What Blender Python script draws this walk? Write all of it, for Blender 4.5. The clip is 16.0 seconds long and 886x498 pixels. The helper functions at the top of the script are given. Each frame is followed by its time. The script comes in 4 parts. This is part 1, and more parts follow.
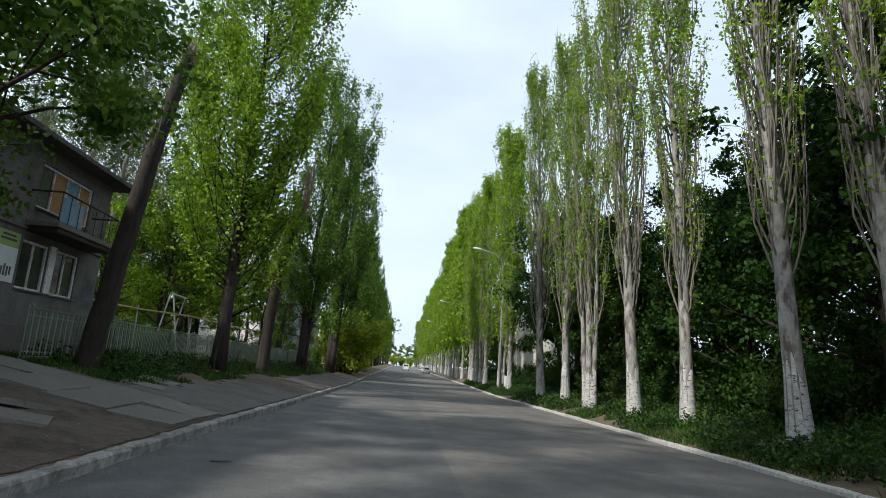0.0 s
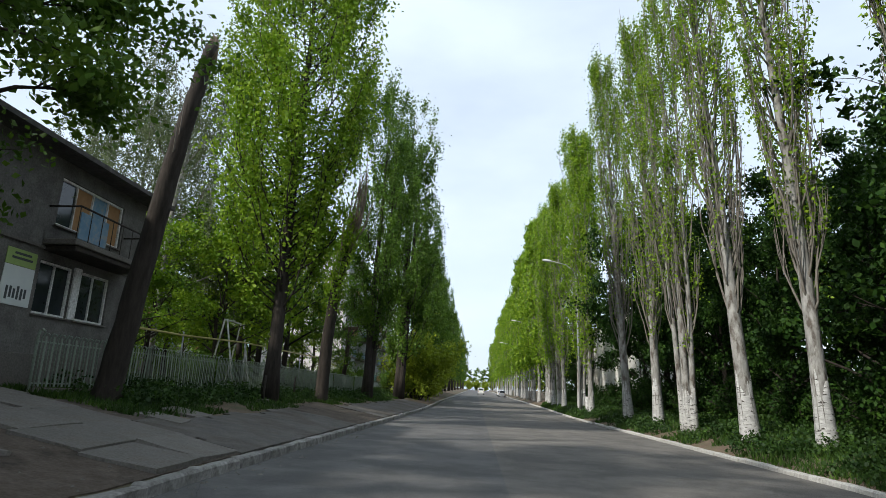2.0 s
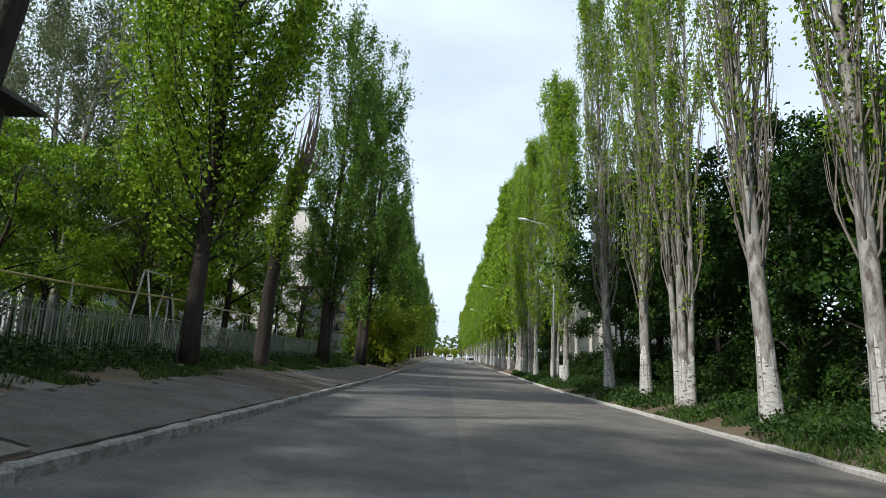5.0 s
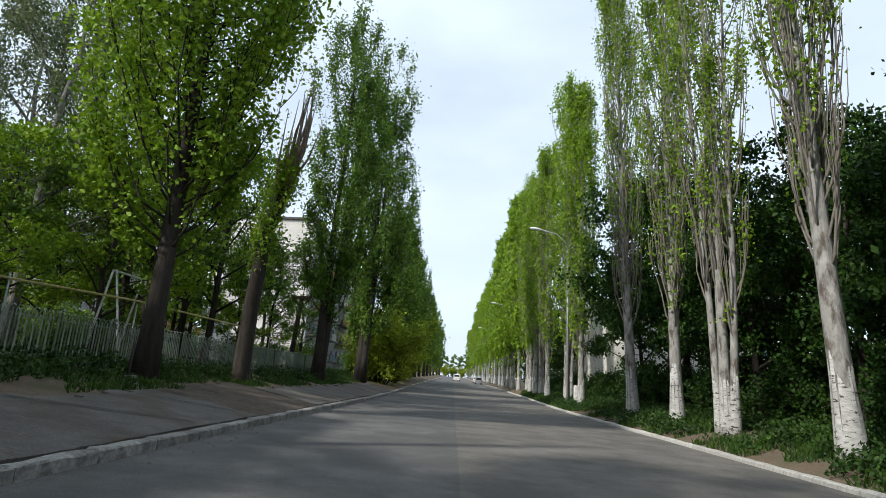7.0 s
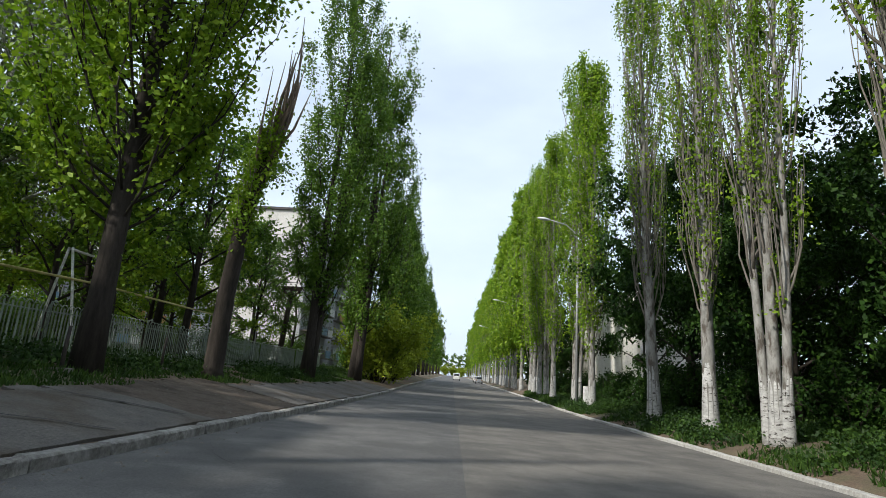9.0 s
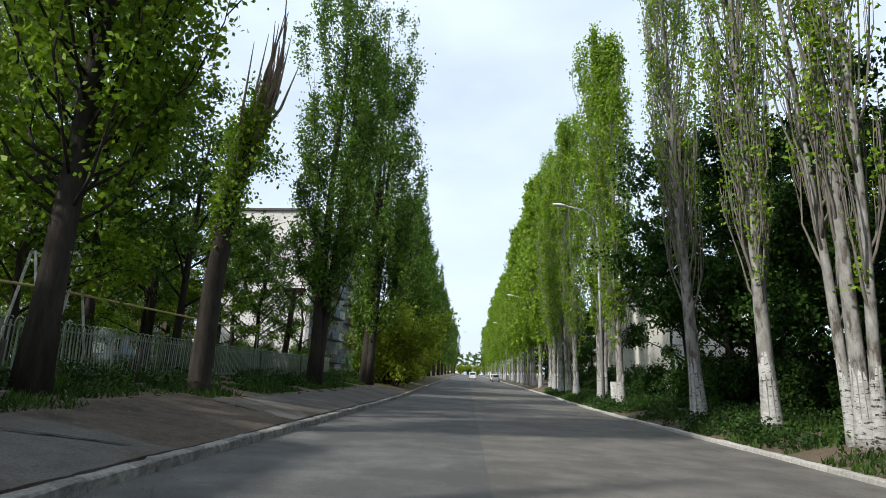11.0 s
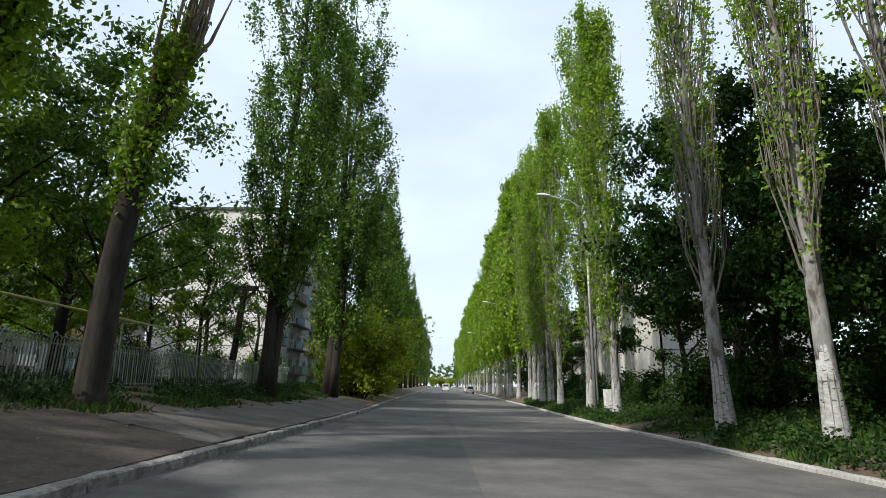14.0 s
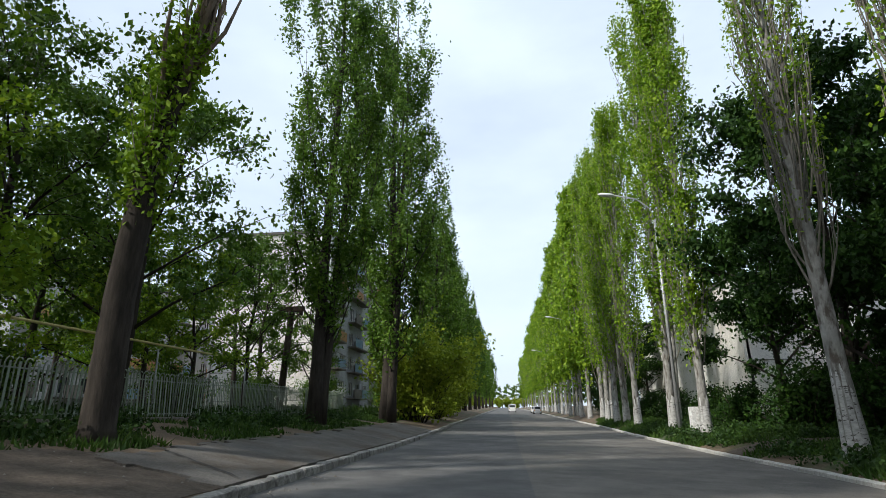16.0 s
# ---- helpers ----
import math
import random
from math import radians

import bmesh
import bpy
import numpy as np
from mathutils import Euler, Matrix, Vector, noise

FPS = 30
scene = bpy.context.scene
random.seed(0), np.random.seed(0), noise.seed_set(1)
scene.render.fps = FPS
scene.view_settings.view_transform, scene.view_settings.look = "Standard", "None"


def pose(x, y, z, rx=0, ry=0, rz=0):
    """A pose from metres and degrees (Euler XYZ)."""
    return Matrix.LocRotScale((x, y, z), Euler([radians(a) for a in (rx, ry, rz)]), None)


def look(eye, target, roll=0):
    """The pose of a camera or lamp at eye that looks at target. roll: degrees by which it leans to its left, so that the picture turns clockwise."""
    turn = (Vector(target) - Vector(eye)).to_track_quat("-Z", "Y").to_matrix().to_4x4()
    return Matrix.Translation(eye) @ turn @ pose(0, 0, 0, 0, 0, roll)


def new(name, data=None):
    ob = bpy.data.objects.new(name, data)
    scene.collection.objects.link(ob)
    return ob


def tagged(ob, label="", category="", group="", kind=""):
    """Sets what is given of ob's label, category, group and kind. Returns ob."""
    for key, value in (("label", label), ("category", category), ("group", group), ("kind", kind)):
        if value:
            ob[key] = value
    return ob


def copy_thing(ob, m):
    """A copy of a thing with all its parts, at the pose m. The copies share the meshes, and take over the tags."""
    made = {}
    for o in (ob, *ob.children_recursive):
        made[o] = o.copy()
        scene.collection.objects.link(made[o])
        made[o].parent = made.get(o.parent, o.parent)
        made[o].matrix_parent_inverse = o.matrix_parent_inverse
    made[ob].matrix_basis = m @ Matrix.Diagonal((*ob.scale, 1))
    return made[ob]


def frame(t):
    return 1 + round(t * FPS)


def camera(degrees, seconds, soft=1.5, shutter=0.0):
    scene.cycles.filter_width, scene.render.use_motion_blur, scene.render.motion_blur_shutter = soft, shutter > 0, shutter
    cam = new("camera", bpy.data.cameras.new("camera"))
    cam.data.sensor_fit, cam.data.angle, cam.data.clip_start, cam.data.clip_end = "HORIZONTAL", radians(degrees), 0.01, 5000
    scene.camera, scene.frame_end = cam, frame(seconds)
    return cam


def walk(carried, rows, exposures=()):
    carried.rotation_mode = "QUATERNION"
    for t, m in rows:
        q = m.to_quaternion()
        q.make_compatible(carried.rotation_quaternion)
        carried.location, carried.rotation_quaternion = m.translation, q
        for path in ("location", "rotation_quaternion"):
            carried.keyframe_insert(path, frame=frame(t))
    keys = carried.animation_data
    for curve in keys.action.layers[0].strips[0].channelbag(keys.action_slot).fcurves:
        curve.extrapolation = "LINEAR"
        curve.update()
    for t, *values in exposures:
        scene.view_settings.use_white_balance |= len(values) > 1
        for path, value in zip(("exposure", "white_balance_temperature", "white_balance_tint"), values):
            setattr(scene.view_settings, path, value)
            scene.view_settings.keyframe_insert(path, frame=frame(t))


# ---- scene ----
cam = camera(75.5, 16.0, 0.8)
PATH = [
    (0, (0.249, 0.071, 1.612), (0.374, 2.023, 2.03), 3.0),
    (0.5, (0.305, 0.835, 1.572), (0.356, 2.784, 2.019), 3.2),
    (1, (0.428, 1.572, 1.554), (0.443, 3.513, 2.035), 3.4),
    (1.5, (0.403, 2.29, 1.602), (0.352, 4.23, 2.088), 1.6),
    (2, (0.692, 2.989, 1.546), (0.574, 4.925, 2.034), 1.3),
    (2.5, (0.666, 3.712, 1.571), (0.58, 5.655, 2.04), 0.1),
    (3, (0.542, 4.523, 1.598), (0.517, 6.479, 2.016), 0.2),
    (3.5, (0.32, 5.263, 1.566), (0.341, 7.228, 1.941), 0.0),
    (6, (1.213, 9.042, 1.548), (1.192, 11.004, 1.934), 3.6),
    (6.5, (1.015, 9.792, 1.456), (1.081, 11.754, 1.834), 3.3),
    (7, (1.081, 10.528, 1.429), (1.028, 12.477, 1.875), 2.8),
    (7.5, (1.188, 11.239, 1.437), (1.127, 13.186, 1.892), 1.9),
    (8, (1.155, 11.938, 1.491), (1.063, 13.893, 1.906), 2.2),
    (8.5, (1.163, 12.689, 1.387), (1.075, 14.639, 1.821), 2.6),
    (9, (0.982, 13.499, 1.404), (0.926, 15.449, 1.847), 3.5),
    (11.5, (0.866, 16.865, 1.553), (0.788, 18.815, 1.988), 0.4),
    (12, (0.811, 17.677, 1.431), (0.782, 19.632, 1.855), 0.4),
    (12.5, (0.721, 18.302, 1.632), (0.702, 20.263, 2.027), 0.8),
    (13, (0.627, 19.062, 1.623), (0.647, 21.029, 1.985), 1.0),
    (13.5, (0.577, 19.757, 1.473), (0.558, 21.711, 1.9), 1.3),
    (14, (0.631, 20.423, 1.356), (0.638, 22.364, 1.838), 0.4),
    (14.5, (0.484, 20.989, 1.281), (0.475, 22.915, 1.82), -0.4),
    (15, (0.509, 21.618, 1.312), (0.436, 23.547, 1.837), 0.5),
    (15.5, (0.544, 22.242, 1.352), (0.456, 24.171, 1.873), 0.3),
    (16, (0.809, 22.796, 1.414), (0.613, 24.708, 1.965), -1.0),
]
walk(cam, [(t, look(eye, target, roll)) for t, eye, target, roll in PATH], [(0.0, -0.04)])

# ---- light ----
SUN_FROM = Vector((-0.64, -0.50, 0.60)).normalized()
world = bpy.data.worlds.new("world")
scene.world = world
world.use_nodes = True
wt = world.node_tree
wt.nodes.clear()
w_out = wt.nodes.new("ShaderNodeOutputWorld")
w_bg = wt.nodes.new("ShaderNodeBackground")
w_sky = wt.nodes.new("ShaderNodeTexSky")
w_sky.sky_type, w_sky.sun_disc = "NISHITA", False
w_sky.sun_elevation = math.asin(SUN_FROM.z)
w_sky.sun_rotation = math.atan2(SUN_FROM.x, SUN_FROM.y)
w_sky.air_density, w_sky.dust_density = 1.0, 2.0
w_tc = wt.nodes.new("ShaderNodeTexCoord")
w_map = wt.nodes.new("ShaderNodeMapping")
w_map.inputs["Scale"].default_value = (1.2, 1.2, 3.0)
w_noise = wt.nodes.new("ShaderNodeTexNoise")
w_noise.inputs["Scale"].default_value, w_noise.inputs["Detail"].default_value = 1.6, 5.0
w_ramp = wt.nodes.new("ShaderNodeMapRange")
w_ramp.inputs["From Min"].default_value, w_ramp.inputs["From Max"].default_value = 0.3, 0.72
w_ramp.inputs["To Min"].default_value, w_ramp.inputs["To Max"].default_value = 0.6, 0.97
w_mix = wt.nodes.new("ShaderNodeMix")
w_mix.data_type = "RGBA"
w_mix.inputs["B"].default_value = (7.0, 8.1, 9.4, 1)
wt.links.new(w_tc.outputs["Generated"], w_map.inputs["Vector"])
wt.links.new(w_map.outputs["Vector"], w_noise.inputs["Vector"])
wt.links.new(w_noise.outputs["Fac"], w_ramp.inputs["Value"])
wt.links.new(w_ramp.outputs["Result"], w_mix.inputs["Factor"])
wt.links.new(w_sky.outputs["Color"], w_mix.inputs["A"])
wt.links.new(w_mix.outputs["Result"], w_bg.inputs["Color"])
w_bg.inputs["Strength"].default_value = 0.142
wt.links.new(w_bg.outputs["Background"], w_out.inputs["Surface"])
sun = new("sun", bpy.data.lights.new("sun", "SUN"))
sun.data.energy, sun.data.angle, sun.data.color = 4.4, radians(2.5), (1.0, 0.96, 0.89)
sun.matrix_world = look(SUN_FROM * 60, (0, 0, 0))


# ---- materials ----
def mat(name, a, b=None, scale=4.0, rough=0.85, bump=0.0, bump_scale=40.0, metal=0.0, third=None, third_scale=0.7, third_cut=(0.5, 0.65), stretch=(1, 1, 1), per="", trans=0.0, spec=0.3):
    m = bpy.data.materials.new(name)
    m.use_nodes = True
    nt = m.node_tree
    n, l = nt.nodes, nt.links
    p = n["Principled BSDF"]
    p.inputs["Roughness"].default_value, p.inputs["Metallic"].default_value = rough, metal
    p.inputs["Specular IOR Level"].default_value = spec
    tc = n.new("ShaderNodeTexCoord")
    mp = n.new("ShaderNodeMapping")
    mp.inputs["Scale"].default_value = stretch
    l.new(tc.outputs["Object"], mp.inputs["Vector"])
    def tex(sc, detail=6.0):
        t = n.new("ShaderNodeTexNoise")
        t.inputs["Scale"].default_value, t.inputs["Detail"].default_value, t.inputs["Roughness"].default_value = sc, detail, 0.65
        l.new(mp.outputs["Vector"], t.inputs["Vector"])
        return t.outputs["Fac"]
    def mix(f, x, y):
        k = n.new("ShaderNodeMix")
        k.data_type = "RGBA"
        l.new(f, k.inputs["Factor"])
        for sock, val in (("A", x), ("B", y)):
            if isinstance(val, tuple):
                k.inputs[sock].default_value = (*val, 1)
            else:
                l.new(val, k.inputs[sock])
        return k.outputs["Result"]
    def ramp(f, lo, hi):
        r = n.new("ShaderNodeMapRange")
        r.inputs["From Min"].default_value, r.inputs["From Max"].default_value = lo, hi
        l.new(f, r.inputs["Value"])
        return r.outputs["Result"]
    b = b or a
    col = mix(ramp(tex(scale), 0.3, 0.7), a, b)
    if per == "island":
        g = n.new("ShaderNodeNewGeometry")
        col = mix(g.outputs["Random Per Island"], a, b)
        # lit and shaded tufts imitated by darker noise patches in the leaf colour
        col = mix(ramp(tex(1.3, 3.0), 0.42, 0.6), tuple(c * 0.78 for c in a), col)
    if per == "object":
        g = n.new("ShaderNodeObjectInfo")
        d = tuple(c * 0.72 for c in a)
        col = mix(ramp(g.outputs["Random"], -0.6, 1.4), col, d)
    if third:
        col = mix(ramp(tex(third_scale, 8.0), *third_cut), col, third)
    if bump:
        grit = n.new("ShaderNodeMix")
        grit.data_type, grit.blend_type = "RGBA", "MULTIPLY"
        grit.inputs["Factor"].default_value = 1.0
        shade = n.new("ShaderNodeMapRange")
        shade.inputs["From Min"].default_value, shade.inputs["From Max"].default_value = 0.3, 0.7
        shade.inputs["To Min"].default_value, shade.inputs["To Max"].default_value = 0.74, 1.24
        l.new(tex(bump_scale * 0.6, 3.0), shade.inputs["Value"])
        l.new(col, grit.inputs["A"])
        l.new(shade.outputs["Result"], grit.inputs["B"])
        col = grit.outputs["Result"]
    l.new(col, p.inputs["Base Color"])
    if bump:
        bp = n.new("ShaderNodeBump")
        bp.inputs["Strength"].default_value, bp.inputs["Distance"].default_value = bump, 0.02
        l.new(tex(bump_scale), bp.inputs["Height"])
        l.new(bp.outputs["Normal"], p.inputs["Normal"])
    if trans:
        tr = n.new("ShaderNodeBsdfTranslucent")
        ms = n.new("ShaderNodeMixShader")
        ms.inputs["Fac"].default_value = trans
        l.new(col, tr.inputs["Color"])
        l.new(p.outputs["BSDF"], ms.inputs[1])
        l.new(tr.outputs["BSDF"], ms.inputs[2])
        l.new(ms.outputs["Shader"], n["Material Output"].inputs["Surface"])
    return m


ASPHALT = mat("asphalt", (0.08, 0.079, 0.078), (0.165, 0.16, 0.153), 0.8, 0.9, 0.35, 60, third=(0.09, 0.088, 0.086), third_scale=0.3, third_cut=(0.47, 0.6))
WORN_ASPHALT = mat("worn_asphalt", (0.10, 0.094, 0.086), (0.2, 0.185, 0.165), 0.8, 0.9, 0.4, 60, third=(0.105, 0.099, 0.091), third_scale=0.3, third_cut=(0.5, 0.62))
OLD_ASPHALT = mat("old_asphalt", (0.095, 0.09, 0.085), (0.15, 0.138, 0.125), 1.5, 0.95, 0.5, 40, third=(0.085, 0.068, 0.052), third_scale=0.5, third_cut=(0.45, 0.65))
TAR = mat("tar", (0.03, 0.03, 0.03), (0.055, 0.053, 0.05), 9, 0.8, 0.3, 40)
DIRT = mat("dirt", (0.10, 0.072, 0.05), (0.16, 0.12, 0.085), 2.0, 0.98, 0.6, 30, third=(0.055, 0.07, 0.03), third_scale=0.25, third_cut=(0.5, 0.62))
SOIL = mat("bare_soil", (0.075, 0.058, 0.045), (0.125, 0.1, 0.08), 3.0, 0.98, 0.7, 26, third=(0.05, 0.04, 0.032), third_scale=1.0)
CONCRETE = mat("concrete", (0.17, 0.158, 0.14), (0.26, 0.243, 0.22), 4, 0.92, 0.5, 35, third=(0.15, 0.13, 0.11), third_scale=1.6, third_cut=(0.5, 0.7), per="object")
KERB_GREY = mat("kerb_grey", (0.3, 0.29, 0.27), (0.46, 0.44, 0.41), 6, 0.92, 0.8, 22, third=(0.11, 0.10, 0.09), third_scale=2.2, third_cut=(0.53, 0.68), per="object")
KERB_WHITE = mat("kerb_whitewash", (0.46, 0.445, 0.41), (0.62, 0.61, 0.575), 5, 0.9, 0.6, 25, third=(0.28, 0.26, 0.23), third_scale=4.0, third_cut=(0.54, 0.7), per="object")
BARK_PALE = mat("bark_pale", (0.195, 0.19, 0.174), (0.345, 0.338, 0.312), 5, 0.92, 0.8, 12, third=(0.10, 0.085, 0.07), third_scale=4.5, third_cut=(0.5, 0.62), stretch=(1, 1, 0.35))
BARK_DARK = mat("bark_dark", (0.022, 0.018, 0.015), (0.052, 0.043, 0.035), 7, 0.95, 1.0, 14, stretch=(1, 1, 0.2))
BARK_TORN = mat("bark_torn", (0.13, 0.10, 0.075), (0.22, 0.17, 0.13), 7, 0.95, 0.9, 14, stretch=(1, 1, 0.15))
TWIG = mat("twig", (0.12, 0.108, 0.09), (0.215, 0.197, 0.168), 6, 0.95)
WHITEWASH = mat("whitewash", (0.33, 0.327, 0.31), (0.48, 0.476, 0.455), 4, 0.92, 0.8, 14, third=(0.06, 0.052, 0.045), third_scale=5.0, third_cut=(0.56, 0.61), stretch=(0.8, 0.8, 2.2))
LEAF_LIME = mat("leaf_lime", (0.16, 0.30, 0.014), (0.34, 0.47, 0.032), rough=0.6, per="island", trans=0.35)
LEAF_MID = mat("leaf_mid", (0.07, 0.155, 0.012), (0.17, 0.285, 0.03), rough=0.55, per="island", trans=0.3)
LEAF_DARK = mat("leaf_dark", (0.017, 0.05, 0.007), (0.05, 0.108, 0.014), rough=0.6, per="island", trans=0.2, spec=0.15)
LEAF_GREY = mat("leaf_grey", (0.11, 0.15, 0.065), (0.2, 0.24, 0.12), rough=0.6, per="island", trans=0.3)
LEAF_YELLOW = mat("leaf_yellow", (0.22, 0.31, 0.018), (0.39, 0.46, 0.04), rough=0.6, per="island", trans=0.35)
GRASS = mat("grass", (0.03, 0.075, 0.008), (0.085, 0.155, 0.02), rough=0.7, per="island", trans=0.25)
PICKET = mat("fence_paint", (0.18, 0.22, 0.175), (0.28, 0.325, 0.27), 6, 0.6, 0.2, 30, third=(0.22, 0.17, 0.12), third_scale=7, third_cut=(0.6, 0.72))
WALL = mat("rough_plaster", (0.12, 0.115, 0.105), (0.19, 0.182, 0.168), 2.5, 0.95, 0.7, 30, third=(0.085, 0.08, 0.075), third_scale=0.6)
BRICK_GREY = mat("silicate_brick", (0.26, 0.25, 0.235), (0.34, 0.33, 0.31), 3, 0.93, 0.4, 40, per="object")
WHITE_WALL = mat("pale_panel", (0.62, 0.60, 0.55), (0.72, 0.70, 0.66), 0.6, 0.92, 0.2, 20, third=(0.5, 0.47, 0.42), third_scale=0.35)
GREY_PANEL = mat("grey_panel", (0.32, 0.33, 0.35), (0.42, 0.43, 0.44), 0.7, 0.9, 0.2, 20)
ROOF = mat("slate_roof", (0.07, 0.066, 0.062), (0.11, 0.105, 0.1), 3, 0.9, 0.5, 12)
WHITE_PAINT = mat("white_paint", (0.66, 0.66, 0.64), (0.76, 0.76, 0.74), 6, 0.6, 0.1, 30, third=(0.45, 0.43, 0.4), third_scale=5)
DARK_METAL = mat("dark_metal", (0.03, 0.028, 0.026), (0.07, 0.055, 0.045), 8, 0.7, 0.3, 25, metal=0.3)
RUST_WOOD = mat("creosoted_wood", (0.05, 0.038, 0.03), (0.09, 0.068, 0.05), 8, 0.9, 0.6, 20, stretch=(1, 1, 0.2))
ORANGE_PANEL = mat("plywood_panel", (0.30, 0.16, 0.07), (0.38, 0.22, 0.10), 4, 0.8)
BLUE_PANEL = mat("blue_paint", (0.12, 0.22, 0.32), (0.20, 0.32, 0.42), 4, 0.7, third=(0.3, 0.3, 0.28), third_scale=4)
YELLOW_PIPE = mat("yellow_pipe", (0.42, 0.36, 0.12), (0.52, 0.46, 0.2), 6, 0.6, 0.1)
STEEL = mat("grey_steel", (0.30, 0.31, 0.31), (0.42, 0.42, 0.42), 6, 0.5, 0.1, metal=0.5)
RUBBER = mat("rubber", (0.02, 0.02, 0.02), (0.03, 0.03, 0.03), 8, 0.9)
GLASS = mat("dark_glass", (0.02, 0.024, 0.028), (0.03, 0.036, 0.04), 2, 0.06, spec=0.6)
POSTER_GREEN = mat("poster_green", (0.30, 0.42, 0.12), (0.36, 0.48, 0.18), 3, 0.6)
POSTER_WHITE = mat("poster_white", (0.62, 0.66, 0.64), (0.7, 0.73, 0.7), 3, 0.6)
POSTER_INK = mat("poster_ink", (0.05, 0.06, 0.06), (0.09, 0.10, 0.10), 3, 0.6)
LAMP_SHELL = mat("lamp_shell", (0.7, 0.7, 0.68), (0.78, 0.78, 0.76), 3, 0.4)


# ---- mesh helpers ----
def mesh_of(name, verts, faces, material):
    me = bpy.data.meshes.new(name)
    me.from_pydata([tuple(v) for v in verts], [], faces)
    me.materials.append(material)
    me.update()
    return me


def bm_mesh(name, bm, material, smooth=False):
    me = bpy.data.meshes.new(name)
    bm.to_mesh(me)
    bm.free()
    me.materials.append(material)
    if smooth:
        me.shade_smooth()
    return me


def part(name, data, parent, label="", m=None):
    ob = new(name, data)
    ob.parent = parent
    if m is not None:
        ob.matrix_basis = m
    return tagged(ob, label)


def thing(name, x, y, z, label, category, group="", kind="", rz=0.0):
    ob = new(name)
    ob.matrix_world = pose(x, y, z, 0, 0, rz)
    return tagged(ob, label, category, group, kind)


def box(name, material, size, at=(0, 0, 0), bevel=0.01):
    bm = bmesh.new()
    bmesh.ops.create_cube(bm, size=1.0, matrix=Matrix.Translation(at) @ Matrix.Diagonal((*size, 1)))
    if bevel:
        bmesh.ops.bevel(bm, geom=bm.edges[:], offset=bevel, segments=1, affect="EDGES")
    return bm_mesh(name, bm, material)


class Wood:
    """Gathers tapered tubes into one mesh."""
    def __init__(self):
        self.v, self.f = [], []

    def tube(self, pts, radii, sides=6):
        pts = [Vector(p) for p in pts]
        base = len(self.v)
        side = Vector((1, 0, 0)) if abs((pts[-1] - pts[0]).normalized().x) < 0.8 else Vector((0, 1, 0))
        for i, p in enumerate(pts):
            d = (pts[min(i + 1, len(pts) - 1)] - pts[max(i - 1, 0)]).normalized()
            u = d.cross(side).normalized()
            w = d.cross(u)
            for k in range(sides):
                a = 2 * math.pi * k / sides
                self.v.append(p + (u * math.cos(a) + w * math.sin(a)) * radii[i])
        for i in range(len(pts) - 1):
            for k in range(sides):
                a, b = base + i * sides + k, base + i * sides + (k + 1) % sides
                self.f.append((a, b, b + sides, a + sides))
        self.f.append(tuple(base + (len(pts) - 1) * sides + k for k in range(sides)))
        self.f.append(tuple(base + k for k in reversed(range(sides))))

    def mesh(self, name, material):
        me = mesh_of(name, self.v, self.f, material)
        me.shade_smooth()
        return me


def leaves_mesh(name, centres, size, rng, material, droop=0.0, slim=0.62):
    """Small pointed leaves, one four-cornered blade each, at the given centres."""
    c = np.asarray(centres, float)
    n = len(c)
    d = rng.normal(size=(n, 3))
    d[:, 2] -= droop
    d /= np.linalg.norm(d, axis=1)[:, None]
    e = np.cross(d, rng.normal(size=(n, 3)))
    e /= np.linalg.norm(e, axis=1)[:, None]
    up = np.cross(d, e)
    s = size * rng.uniform(0.6, 1.35, n)[:, None]
    v = np.empty((n, 4, 3))
    v[:, 0] = c - d * s * 0.5
    v[:, 1] = c + e * s * slim * 0.5 + up * s * 0.08
    v[:, 2] = c + d * s * 0.5
    v[:, 3] = c - e * s * slim * 0.5 + up * s * 0.08
    me = bpy.data.meshes.new(name)
    me.vertices.add(n * 4)
    me.vertices.foreach_set("co", v.ravel())
    me.loops.add(n * 4)
    me.loops.foreach_set("vertex_index", np.arange(n * 4, dtype=np.int32))
    me.polygons.add(n)
    me.polygons.foreach_set("loop_start", np.arange(0, n * 4, 4, dtype=np.int32))
    me.update(calc_edges=True)
    me.materials.append(material)
    return me


def along(pts, t):
    """A point at share t along a polyline."""
    f = min(max(t, 0), 0.9999) * (len(pts) - 1)
    i = int(f)
    return Vector(pts[i]).lerp(Vector(pts[i + 1]), f - i)


def clumped(sites, weights, leaves, nr, per, spread, tall=1.0, t0=0.12, power=0.75):
    """Leaf centres in tufts of a few leaves each, strung along the twigs."""
    n = max(1, leaves // per)
    w = np.asarray(weights, float)
    idx = nr.choice(len(sites), n, p=w / w.sum())
    tt = t0 + (1 - t0) * nr.random(n) ** power
    hub = np.array([along(sites[i], t) for i, t in zip(idx, tt)])
    size = nr.uniform(0.55, 1.45, n)
    k = nr.integers(0, n, leaves)
    return hub[k] + nr.normal(size=(leaves, 3)) * (spread * size[k])[:, None] * np.array((1.0, 1.0, tall))


# ---- the lie of the land ----
ROAD_L, ROAD_R, KERB_L, KERB_R = -3.6, 8.75, 0.24, 0.2
PROFILE = [(-400, 3.0), (-60, 1.9), (-14, 1.6), (-10.4, 1.47), (-9.4, 1.3), (-8.0, 1.05), (-7.0, 0.86), (-5.4, 0.58), (-3.85, 0.27), (-3.7, -0.1), (8.85, -0.5), (8.95, -0.22), (10.0, 0.08), (11.2, 0.28), (16, 0.4), (60, 0.6), (400, 2.0)]


